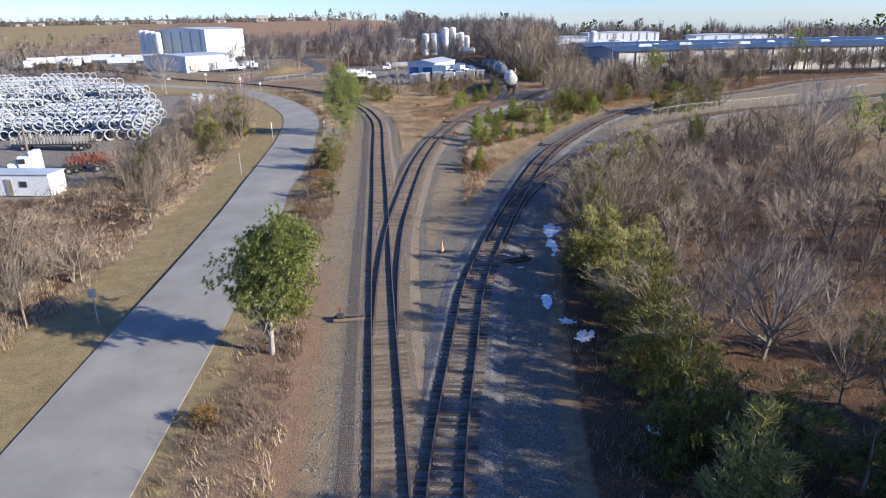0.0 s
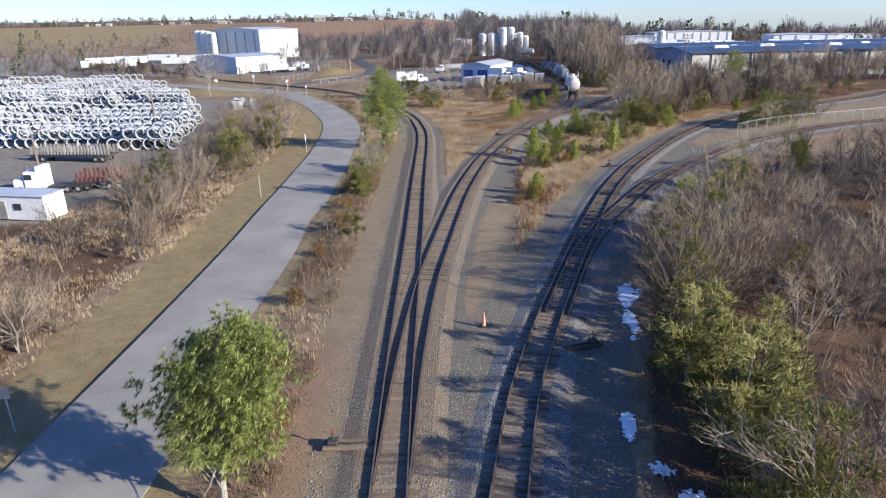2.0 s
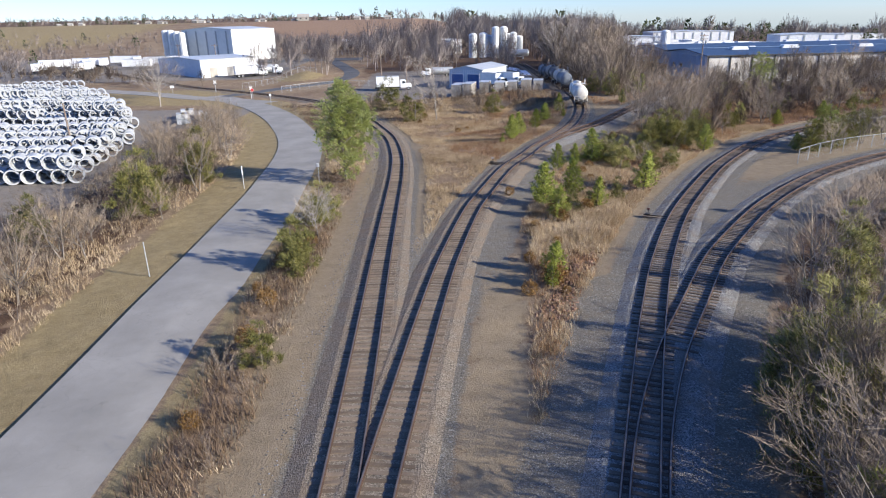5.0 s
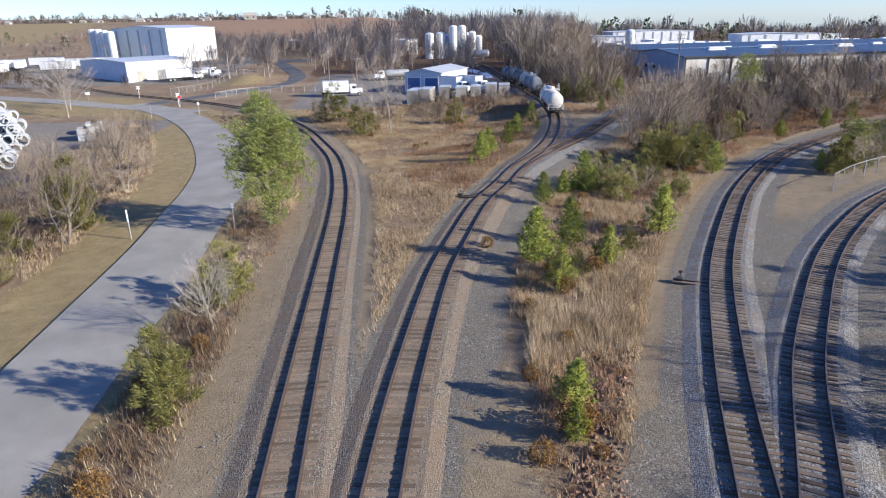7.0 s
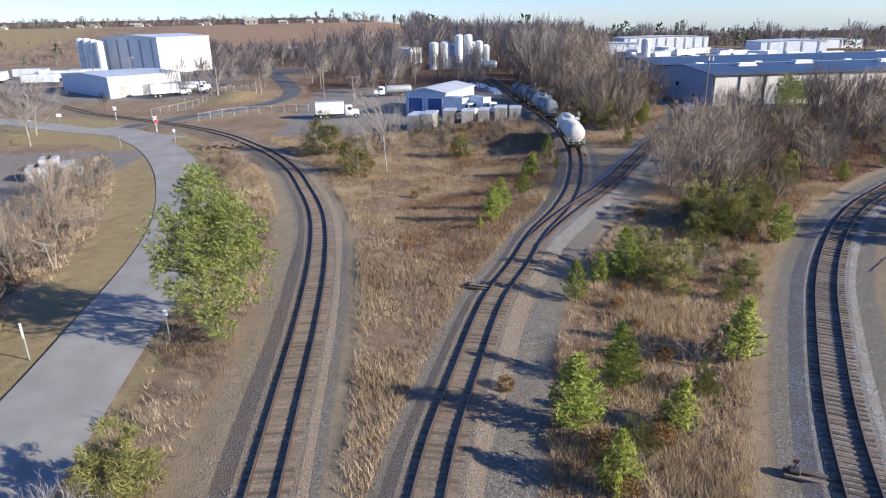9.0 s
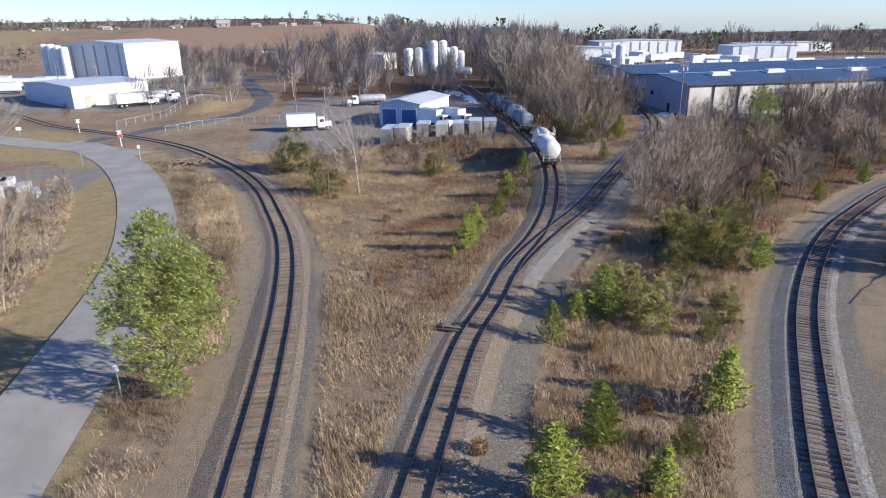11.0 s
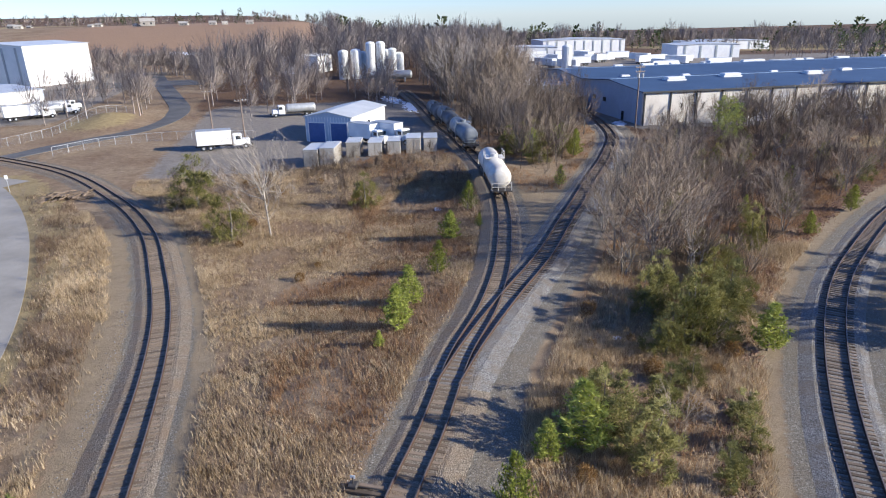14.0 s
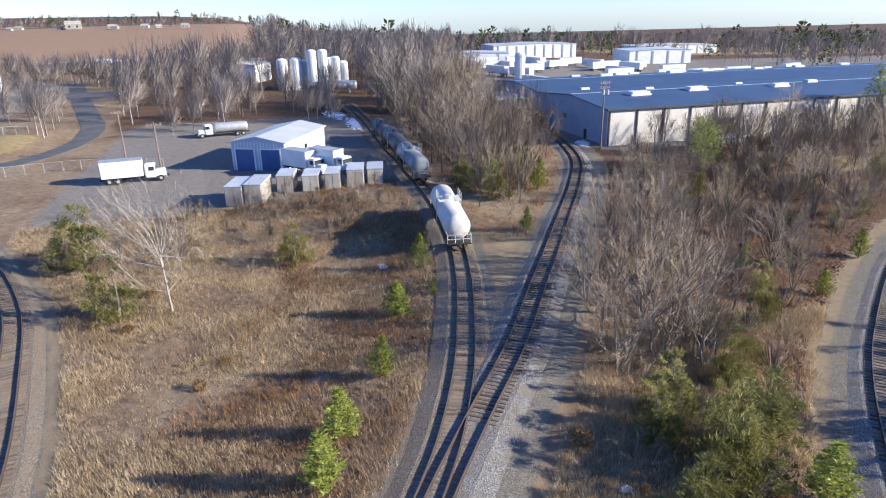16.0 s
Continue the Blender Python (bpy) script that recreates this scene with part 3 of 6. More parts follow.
make_track("a", "rusty railway track on worn wooden ties in dirt", 15, 165)
make_track("b", "rusty railway track curving through dry grass", 35, 172, "a")
make_track("b2", "railway track branching towards the blue warehouse", 126, 250, "b")
make_track("c", "railway track on dark ties in grey ballast", 8, 150, "a", 1.9)
make_track("c2", "shaded siding track on grey ballast", 50, 145, "c")


# ---- the blue warehouse ----
def local(x, y, z, rz):
    return pose(x, y, z, 0, 0, rz)


def roof_slab(bm, w, d, eave, rise, along="y", over=0.35, thick=0.18):
    """A low gable roof over a plan of w by d from the origin, ridge along y or x."""
    if along == "y":
        prof, a0, a1 = [(-over, eave), (w / 2, eave + rise), (w + over, eave)], -over, d + over
        pt = lambda s, u, z: (u, s, z)
    else:
        prof, a0, a1 = [(-over, eave), (d / 2, eave + rise), (d + over, eave)], -over, w + over
        pt = lambda s, u, z: (s, u, z)
    ring = [(u, z) for u, z in prof] + [(u, z - thick) for u, z in prof[::-1]]
    r0, r1 = [bm.verts.new(pt(a0, u, z)) for u, z in ring], [bm.verts.new(pt(a1, u, z)) for u, z in ring]
    n = len(ring)
    for i in range(n):
        bm.faces.new((r0[i], r0[(i + 1) % n], r1[(i + 1) % n], r1[i]))
    for a, b, c, e in ((0, 1, 4, 5), (1, 2, 3, 4)):
        for r in (r0, r1):
            bm.faces.new((r[a], r[b], r[c], r[e]))
    bmesh.ops.recalc_face_normals(bm, faces=bm.faces)


def ribs(bm, a, b, z0, z1, step, depth, width, normal):
    """Upright ribs of cladding between plan points a and b."""
    a, b = Vector(a), Vector(b)
    n = int((b - a).length / step)
    ang = math.degrees(math.atan2((b - a).y, (b - a).x))
    for i in range(n + 1):
        p = a + (b - a) * (i / n) + Vector(normal) * depth / 2
        box(bm, (p.x, p.y, (z0 + z1) / 2), (width, depth, z1 - z0), ang)


def blue_warehouse():
    W, D, H, BAYS = 165.0, 66.0, 7.6, 2
    top = empty("warehouse", local(78.3, 221.8, 0, 0.6), "long low warehouse with blue-grey roof and cream panel front", "warehouse")
    bm = bmesh.new()
    box(bm, (W / 2, 0.2, H / 2 - 1.2), (W, 0.4, H + 2))
    part("front_wall", bm, M["cream_wall"], top, "cream wall panels")
    bm = bmesh.new()
    box(bm, (0.2, D / 2 + 0.4, H / 2 - 1.2), (0.4, D - 0.4, H + 2))
    part("side_wall", bm, M["blue_wall"], top, "blue-grey cladding")
    bm = bmesh.new()
    box(bm, (W / 2 + 0.4, D - 0.2, H / 2 - 1.2), (W - 0.8, 0.4, H + 2))
    part("back_wall", bm, M["blue_wall"], top)
    bm = bmesh.new()
    box(bm, (W - 0.2, D / 2, H / 2 - 1.2), (0.4, D - 0.8, H + 2))
    part("end_wall", bm, M["cream_wall"], top)
    for i in range(BAYS):
        bm = bmesh.new()
        roof_slab(bm, W, D / BAYS, H, 1.2, along="x", over=0.5)
        ob = part("roof", bm, M["blue_roof"], top, "dark blue-grey roof sheeting")
        ob.matrix_basis = pose(0, i * D / BAYS, 0.06 * (i % 2) + 0.02)
        for gx in (0.2, W - 0.2):
            bm = bmesh.new()
            a, b = i * D / BAYS + 0.05, (i + 1) * D / BAYS - 0.05
            tri = [[bm.verts.new((gx + o, y, z)) for y, z in ((a, H - 0.3), (b, H - 0.3), ((a + b) / 2, H + 1.1))] for o in (-0.16, 0.16)]
            bm.faces.new(tri[0])
            bm.faces.new(tri[1][::-1])
            for k in range(3):
                bm.faces.new((tri[0][k], tri[0][(k + 1) % 3], tri[1][(k + 1) % 3], tri[1][k]))
            bmesh.ops.recalc_face_normals(bm, faces=bm.faces)
            part("gable", bm, M["blue_wall"], top)
        bm = bmesh.new()
        box(bm, (W / 2, i * D / BAYS + D / BAYS / 2, H + 1.26), (W, 0.5, 0.06))
        part("ridge_cap", bm, M["blue_wall"], top)
    bm = bmesh.new()
    box(bm, (W / 2, -0.42, H - 0.18), (W + 1, 0.22, 0.4), bevel=0.04)
    part("gutter", bm, M["dark_trim"], top)
    pil = bmesh.new()
    box(pil, (0, 0, H / 2 - 0.8), (0.34, 0.2, H + 1.2), bevel=0.03)
    me = bpy.data.meshes.new("downpipe")
    pil.to_mesh(me)
    pil.free()
    me.materials.append(M["dark_trim"])
    for i in range(27):
        piece("downpipe", me, top, pose(0.3 + i * 6.2, -0.11, 0))
    bm = bmesh.new()
    ribs(bm, (-0.0, 1, 0), (0, D - 1, 0), -1, H - 0.4, 1.2, 0.05, 0.1, (-1, 0, 0))
    part("cladding_ribs", bm, M["blue_wall"], top)
    for y, z, w, h in ((9.0, 1.2, 1.1, 2.3), (19, 3.9, 1.6, 1.0), (25, 3.9, 1.6, 1.0)):
        bm = bmesh.new()
        box(bm, (-0.06, y, z), (0.12, w, h), bevel=0.02)
        part("window", bm, M["glass"], top)
    rng = random.Random(3)
    curb = bmesh.new()
    box(curb, (0, 0, 0.3), (4.6, 2.2, 0.6), bevel=0.2)
    box(curb, (0, 0, -0.2), (4.9, 2.5, 0.5))
    me = bpy.data.meshes.new("roof_vent")
    curb.to_mesh(me)
    curb.free()
    me.materials.append(M["white_metal"])
    for x, y, s in ((14, 12, 1), (30, 14, 1), (22, 20.5, .45), (52, 13, .9), (64, 16, .6), (48, 22, .4), (84, 14, .8), (12, 33, .5), (30, 55, .8), (36, 57, .9), (42, 60, .7), (52, 54, 1), (60, 62, .6), (66, 58, .8), (72, 61, .9), (82, 55, .7), (90, 60, .6), (24, 62, .6), (100, 58, .8), (110, 20, .7), (120, 60, .8)):
        k = y % (D / BAYS) / (D / BAYS)
        z = H + 1.2 * (1 - abs(2 * k - 1)) + 0.2
        piece("roof_vent", me, top, pose(x, y, z) @ Matrix.Scale(s, 4), "white roof vent box")
    bm = bmesh.new()
    box(bm, (-6.5, 48, 5.4), (13, 18, 0.25), bevel=0.05)
    part("canopy_roof", bm, M["light_roof"], top, "pale canopy roof")
    for y in (40.2, 55.8):
        bm = bmesh.new()
        rod(bm, (-12.6, y, -1.0), (-12.6, y, 5.3), 0.14)
        part("canopy_post", bm, M["galv"], top)
    # Plain dark box standing for a rail car along the side wall.
    bm = bmesh.new()
    box(bm, (-3.3, 33, 1.9), (3.0, 14, 3.6), bevel=0.08)
    part("loading_bay", bm, M["dark_trim"], top, "dark rail car beside the blue side wall")
    return top


blue_warehouse()


# ---- metal shed, storage yard ----
def metal_shed():
    W, D, H = 10.2, 18.5, 5.0
    top = empty("metal_shed", local(6.4, 226.1, 0.0, -27.0), "white and pale blue metal shed with two blue roller doors", "shed")
    for name, c, s, mat in (("front_wall", (W / 2, 0.1, H / 2 - .5), (W, 0.2, H + 1), "pale_blue"), ("back_wall", (W / 2, D - 0.1, H / 2 - .5), (W, 0.2, H + 1), "white_metal"),
                            ("side_wall", (0.1, D / 2, H / 2 - .5), (0.2, D - 0.4, H + 1), "pale_blue"), ("side_wall", (W - 0.1, D / 2, H / 2 - .5), (0.2, D - 0.4, H + 1), "white_metal")):
        bm = bmesh.new()
        box(bm, c, s)
        part(name, bm, M[mat], top)
    for y in (0.1, D - 0.1):
        bm = bmesh.new()
        tri = [[bm.verts.new((x, y + o, z)) for x, z in ((0, H), (W, H), (W / 2, H + 1.0))] for o in (-0.1, 0.1)]
        bm.faces.new(tri[0])
        bm.faces.new(tri[1][::-1])
        for i in range(3):
            bm.faces.new((tri[0][i], tri[0][(i + 1) % 3], tri[1][(i + 1) % 3], tri[1][i]))
        bmesh.ops.recalc_face_normals(bm, faces=bm.faces)
        part("gable", bm, M["pale_blue"], top)
    bm = bmesh.new()
    roof_slab(bm, W, D, H + 0.12, 1.05)
    part("roof", bm, M["light_roof"], top, "pale grey metal roof")
    bm = bmesh.new()
    ribs(bm, (0.1, 0, 0), (W - 0.1, 0, 0), 0, H, 0.6, 0.06, 0.1, (0, -1, 0))
    part("cladding_ribs", bm, M["white_metal"], top)
    for x in (2.6, 7.5):
        bm = bmesh.new()
        box(bm, (x, -0.1, 1.9), (3.5, 0.16, 3.8))
        door = part("roller_door", bm, M["blue_door"], top, "blue roller door")
        for k in range(9):
            bm = bmesh.new()
            box(bm, (x, -0.2, 0.25 + k * 0.42), (3.4, 0.04, 0.06))
            part("slat", bm, M["blue_door"], door)
        bm = bmesh.new()
        for sx in (-1.85, 1.85):
            box(bm, (x + sx, -0.12, 1.95), (0.2, 0.2, 3.9))
        box(bm, (x, -0.12, 3.92), (3.9, 0.2, 0.2))
        part("door_frame", bm, M["white_metal"], door)
    bm = bmesh.new()
    box(bm, (W + 0.03, 9, 2.9), (0.08, 1.1, 0.8))
    part("window", bm, M["glass"], top)
    return top


metal_shed()


def container(x, y, rz, w, l, h, mat, label, ribbed=True):
    top = empty("storage_container", local(x, y, z_at(x, y) - 0.05, rz), label, "container", "containers in the yard")
    bm = bmesh.new()
    box(bm, (0, 0, h / 2), (w, l, h), bevel=0.04)
    if ribbed:
        ribs(bm, (w / 2, -l / 2 + .2, 0), (w / 2, l / 2 - .2, 0), 0.15, h - 0.15, 0.5, 0.06, 0.14, (1, 0, 0))
        ribs(bm, (-w / 2, -l / 2 + .2, 0), (-w / 2, l / 2 - .2, 0), 0.15, h - 0.15, 0.5, 0.06, 0.14, (-1, 0, 0))
        ribs(bm, (-w / 2 + .15, -l / 2, 0), (w / 2 - .15, -l / 2, 0), 0.15, h - 0.15, 0.42, 0.05, 0.1, (0, -1, 0))
    part("body", bm, mat, top)
    bm = bmesh.new()
    box(bm, (0, 0, h + 0.03), (w + 0.12, l + 0.12, 0.1), bevel=0.03)
    part("roof", bm, M["light_roof"], top, "dusty pale roof")
    bm = bmesh.new()
    for s in (-1, 1):
        box(bm, (s * w * 0.24, -l / 2 - 0.06, h * 0.48), (w * 0.44, 0.06, h * 0.86))
    part("door", bm, mat, top)
    return top


container(8.2, 203.3, -14, 2.5, 6.2, 2.9, M["weathered_grey"], "weathered tan-grey container with ribbed sides")
container(10.9, 202.7, -14, 2.5, 6.2, 2.9, M["weathered_grey"], "weathered tan-grey container with ribbed sides")
for cx, cy, ch, cw in ((15.2, 206.4, 2.6, 2.5), (18.9, 205.4, 2.4, 2.4), (22.2, 205.0, 2.5, 2.3), (25.6, 204.6, 2.9, 2.5), (28.8, 205.6, 2.6, 2.4)):
    container(cx, cy, -10, cw, 5.0, ch, M["weathered_grey"], "dusty grey storage box in a row", False)


def wheel(parent, x, y, r=0.5, w=0.28, name="wheel"):
    bm = bmesh.new()
    m = pose(x, y, r) @ pose(0, 0, 0, 0, 90, 0)
    revolve(bm, [(r * 0.9, -w / 2), (r, -w / 2 + 0.05), (r, w / 2 - 0.05), (r * 0.9, w / 2)], n=14, m=m)
    wh = part(name, bm, M["rubber"], parent)
    bm = bmesh.new()
    revolve(bm, [(r * 0.5, -w / 2 - 0.015), (r * 0.5, w / 2 + 0.015)], n=10, m=m)
    part("rim", bm, M["galv"], wh)


def lorry(x, y, rz, kind="box", label="", body=7.0, cat="truck", paint="white_metal"):
    """A lorry facing local +y: a cab with bonnet, a chassis, wheels, and a box, a tank or no body."""
    top = empty("truck", local(x, y, z_at(x, y) + 0.02, rz), label, cat)
    bm = bmesh.new()
    box(bm, (0, 0.4 - body / 2 + 1.5, 0.75), (0.95, body + 4.4, 0.28))
    part("chassis", bm, M["steel_dark"], top)
    bm = bmesh.new()
    box(bm, (0, 1.2, 1.75), (2.3, 1.7, 2.2), bevel=0.18)
    cab = part("cab", bm, M["white_metal"], top)
    bm = bmesh.new()
    box(bm, (0, 2.06, 2.2), (2.0, 0.06, 0.75))
    part("windscreen", bm, M["glass"], cab)
    for s in (-1, 1):
        bm = bmesh.new()
        box(bm, (s * 1.16, 1.4, 2.2), (0.05, 0.9, 0.65))
        part("side_window", bm, M["glass"], cab)
    bm = bmesh.new()
    box(bm, (0, 2.75, 1.3), (1.9, 1.6, 1.15), bevel=0.2)
    part("bonnet", bm, M["white_metal"], top)
    bm = bmesh.new()
    box(bm, (0, 3.6, 0.7), (2.3, 0.18, 0.35), bevel=0.05)
    part("bumper", bm, M["galv"], top)
    if kind == "box":
        bm = bmesh.new()
        box(bm, (0, -body / 2 + 0.1, 2.45), (2.5, body, 2.75), bevel=0.05)
        b = part("cargo_box", bm, M[paint], top, "white cargo box")
        bm = bmesh.new()
        box(bm, (0, -body / 2 + 0.1, 3.84), (2.56, body + .06, 0.08))
        part("roof_edge", bm, M["galv"], b)
    elif kind == "tank":
        bm = bmesh.new()
        revolve(bm, [(0.5, -body), (1.05, -body + 0.25), (1.1, -body + 0.6), (1.1, -0.5), (1.05, -0.15), (0.5, 0.1)], "y", 18, pose(0, 0, 2.0))
        part("tank", bm, M["galv"], top, "silvery tank", True)
    else:
        bm = bmesh.new()
        box(bm, (0, 0.0, 2.1), (2.2, 1.0, 2.8), bevel=0.15)
        part("sleeper", bm, M["white_metal"], top)
    for yy in (2.7, -body + 1.2, -body + 2.5):
        for s in (-1, 1):
            wheel(top, s * 0.98, yy)
    return top


lorry(-8.0, 222.5, -84, "box", "white box truck parked by the fence", 6.4)
lorry(1.0, 262, 98, "tank", "white truck with a silvery tank", 7.5)
lorry(24.0, 214.0, -140, "box", "white box truck parked beside the shed", 6.0)
lorry(19.5, 215.5, -140, "box", "dusty white box truck parked beside the shed", 6.0)
lorry(-49.5, 92.0, 95, "semi", "white semi tractor parked in the pipe yard", 5.5)
lorry(-58, 281, -60, "tank", "white tanker truck beside the white building", 9.0)
lorry(-62, 276, -60, "box", "white truck beside the white building", 8.0)
lorry(-59, 287, -60, "tank", "white tanker truck beside the white building", 8.0)


def trailer(x, y, rz, l=12.0, label="white box trailer parked in a yard", mat="white_metal"):
    top = empty("box_trailer", local(x, y, z_at(x, y) + 0.02, rz), label, "trailer", "white trailers")
    bm = bmesh.new()
    box(bm, (0, 0, 2.55), (2.5, l, 2.8), bevel=0.05)
    part("body", bm, M[mat], top)
    bm = bmesh.new()
    box(bm, (0, 0, 3.97), (2.56, l + .06, 0.08))
    part("roof", bm, M["light_roof"], top)
    bm = bmesh.new()
    box(bm, (0, 0, 1.0), (1.1, l * 0.9, 0.25))
    part("underframe", bm, M["steel_dark"], top)
    for yy in (-l / 2 + 1.2, -l / 2 + 2.4):
        for s in (-1, 1):
            wheel(top, s * 1.0, yy)
    bm = bmesh.new()
    for s in (-1, 1):
        rod(bm, (s * 0.8, l / 2 - 2, 0), (s * 0.8, l / 2 - 2, 1.1), 0.08, n=6)
    part("landing_legs", bm, M["steel_dark"], top)
    return top


office = empty("site_office", local(-46.5, 80.5, z_at(-46.5, 80.5), -10), "low weathered white site office behind bare brush", "site office")
bm = bmesh.new()
box(bm, (0, 0, 1.45), (11.5, 3.0, 2.6), bevel=0.04)
part("body", bm, M["white_metal"], office)
bm = bmesh.new()
box(bm, (0, 0, 2.82), (11.8, 3.3, 0.14), bevel=0.04)
part("roof", bm, M["light_roof"], office)
for ox, ow, oz, oh in ((-1.6, 0.9, 1.6, 0.7), (2.4, 0.9, 1.6, 0.7)):
    bm = bmesh.new()
    box(bm, (ox, -1.53, oz), (ow, 0.08, oh), bevel=0.01)
    part("window", bm, M["glass"], office)
bm = bmesh.new()
box(bm, (0.5, -1.53, 1.2), (0.9, 0.08, 2.0), bevel=0.01)
part("door", bm, M["weathered_grey"], office)
tr = trailer(112, 352, 20)
rng = random.Random(11)
for i in range(50):
    tx, ty = 100 + rng.random() * 105, 348 + rng.random() * 85
    if i >= 32:
        tx, ty = 95 + rng.random() * 150, 302 + rng.random() * 44
    elif i >= 20:
        tx, ty = -160 + rng.random() * 48, 300 + rng.random() * 45
    copy_thing(tr, local(tx, ty, z_at(tx, ty) + 0.02, rng.choice((88, 20, 95, -70, 15))))


def flat_trailer(x, y, rz, l=13.0, mat="weathered_grey", label="long grey trailer with slatted stake sides"):
    top = empty("stake_trailer", local(x, y, z_at(x, y) + 0.02, rz), label, "trailer")
    bm = bmesh.new()
    box(bm, (0, 0, 1.1), (2.4, l, 0.3))
    part("deck", bm, M["steel_dark"], top)
    for s in (-1, 1):
        for k in range(int(l / 0.54)):
            bm = bmesh.new()
            box(bm, (s * 1.2, 0.1 - l / 2 + k * 0.556, 1.88), (0.06, 0.34, 1.26), bevel=0.01)
            part("stake", bm, M[mat], top)
    for yy in (1.3 - l / 2, 2.5 - l / 2, l / 2 - 1.7):
        for s in (-1, 1):
            wheel(top, s * 1.0, yy)


flat_trailer(-56.5, 111.5, 84)
flat_trailer(-42.8, 93.5, 95, 7.0, "red_paint", "faded red trailer with slatted sides in the pipe yard")


# ---- rail cars ----
def tank_car(line_y, body_mat, label, length=15.0):
    """A tank car on track b whose near end stands at line_y."""
    xy, d = LINES["b"]
    i = int(np.argmin(np.abs(xy[:, 1] - line_y)))
    j = min(len(xy) - 1, i + int(length / 0.5))
    ang = math.degrees(math.atan2(xy[j, 1] - xy[i, 1], xy[j, 0] - xy[i, 0])) - 90
    z = z_at(*xy[i]) + BED["b"] + 0.05 + 0.25
    top = empty("tank_car", local(xy[i, 0], xy[i, 1], z, ang), label, "tank car", "rail cars")
    L, R = length, 1.5
    bm = bmesh.new()
    revolve(bm, [(0.35, 1.0), (0.95, 1.08), (1.25, 1.28), (R, 1.7), (R, L / 2 - 0.1), (R + 0.03, L / 2 - 0.1), (R + 0.03, L / 2 + 0.1), (R, L / 2 + 0.1), (R, L - 1.7), (1.25, L - 1.28), (0.95, L - 1.08), (0.35, L - 1.0)], "y", 28, pose(0, 0, 2.55))
    part("tank", bm, body_mat, top, smooth=True)
    bm = bmesh.new()
    revolve(bm, [(0.55, 3.8), (0.55, 4.35), (0.45, 4.45), (0.1, 4.5)], n=16, m=pose(0, L / 2, 0))
    part("manway_dome", bm, body_mat, top)
    bm = bmesh.new()
    for s in (-1, 1):
        box(bm, (s * 1.0, L / 2, 3.95), (0.7, 2.6, 0.06))
        for yy in (-1.25, 0, 1.25):
            rod(bm, (s * 1.32, L / 2 + yy, 3.95), (s * 1.32, L / 2 + yy, 4.9), 0.03, n=5)
        for zz in (4.45, 4.9):
            rod(bm, (s * 1.32, L / 2 - 1.25, zz), (s * 1.32, L / 2 + 1.25, zz), 0.03, n=5)
    part("platform", bm, body_mat, top, "railed walkway round the dome")
    bm = bmesh.new()
    for s in (-1, 1):
        for xx in (-0.22, 0.22):
            rod(bm, (s * 1.5, L / 2 + xx, 1.0), (s * 1.42, L / 2 + xx, 3.95), 0.025, n=5)
        for k in range(9):
            rod(bm, (s * 1.49, L / 2 - .22, 1.15 + k * 0.33), (s * 1.49, L / 2 + .22, 1.15 + k * 0.33), 0.018, n=4)
    part("ladder", bm, M["galv"], top)
    bm = bmesh.new()
    box(bm, (0, L / 2, 0.95), (0.6, L, 0.4))
    for y in (0.7, L - 0.7):
        box(bm, (0, y, 1.05), (2.8, 1.3, 0.14))
    for y in (2.2, L - 2.2):
        box(bm, (0, y, 1.3), (2.2, 0.9, 0.7))
    part("underframe", bm, M["steel_dark"], top)
    for y, s in ((0.1, -1), (L - 0.1, 1)):
        bm = bmesh.new()
        for xx in (-1.3, -0.45, 0.45, 1.3):
            rod(bm, (xx, y, 1.1), (xx, y, 2.1), 0.04, n=5)
        for zz in (1.6, 2.1):
            rod(bm, (-1.3, y, zz), (1.3, y, zz), 0.04, n=5)
        for xx in (-1.3, 1.3):
            rod(bm, (xx, y, 2.1), (xx, y - s * 1.2, 2.1), 0.035, n=5)
        part("end_rail", bm, body_mat, top)
        bm = bmesh.new()
        box(bm, (0, y + s * 0.45, 0.85), (0.3, 0.9, 0.28), bevel=0.05)
        part("coupler", bm, M["steel_dark"], top)
    for y in (2.2, L - 2.2):
        bm = bmesh.new()
        for s in (-1, 1):
            box(bm, (s * 0.98, y, 0.5), (0.16, 2.3, 0.34), bevel=0.05)
        box(bm, (0, y, 0.55), (1.9, 0.45, 0.35))
        bogie = part("bogie", bm, M["steel_dark"], top)
        for yy in (-0.88, 0.88):
            bm = bmesh.new()
            for s in (-1, 1):
                revolve(bm, [(0.46, -0.07), (0.42, 0.07)], n=16, m=pose(s * 0.755, y + yy, 0.44) @ pose(0, 0, 0, 0, 90, 0))
            rod(bm, (-0.75, y + yy, 0.44), (0.75, y + yy, 0.44), 0.09)
            part("wheelset", bm, M["rail_rust"], bogie)
    return top


tank_car(170.2, M["tank_white"], "soiled white tank car standing on the track end", 16.5)
tank_car(199.3, M["tank_grey"], "dark grey tank car standing behind the white one", 16.0)
tank_car(217.0, M["tank_black"], "dark tank car in the shade", 16.0)
tank_car(234.6, M["tank_black"], "dark tank car in the shade", 16.0)


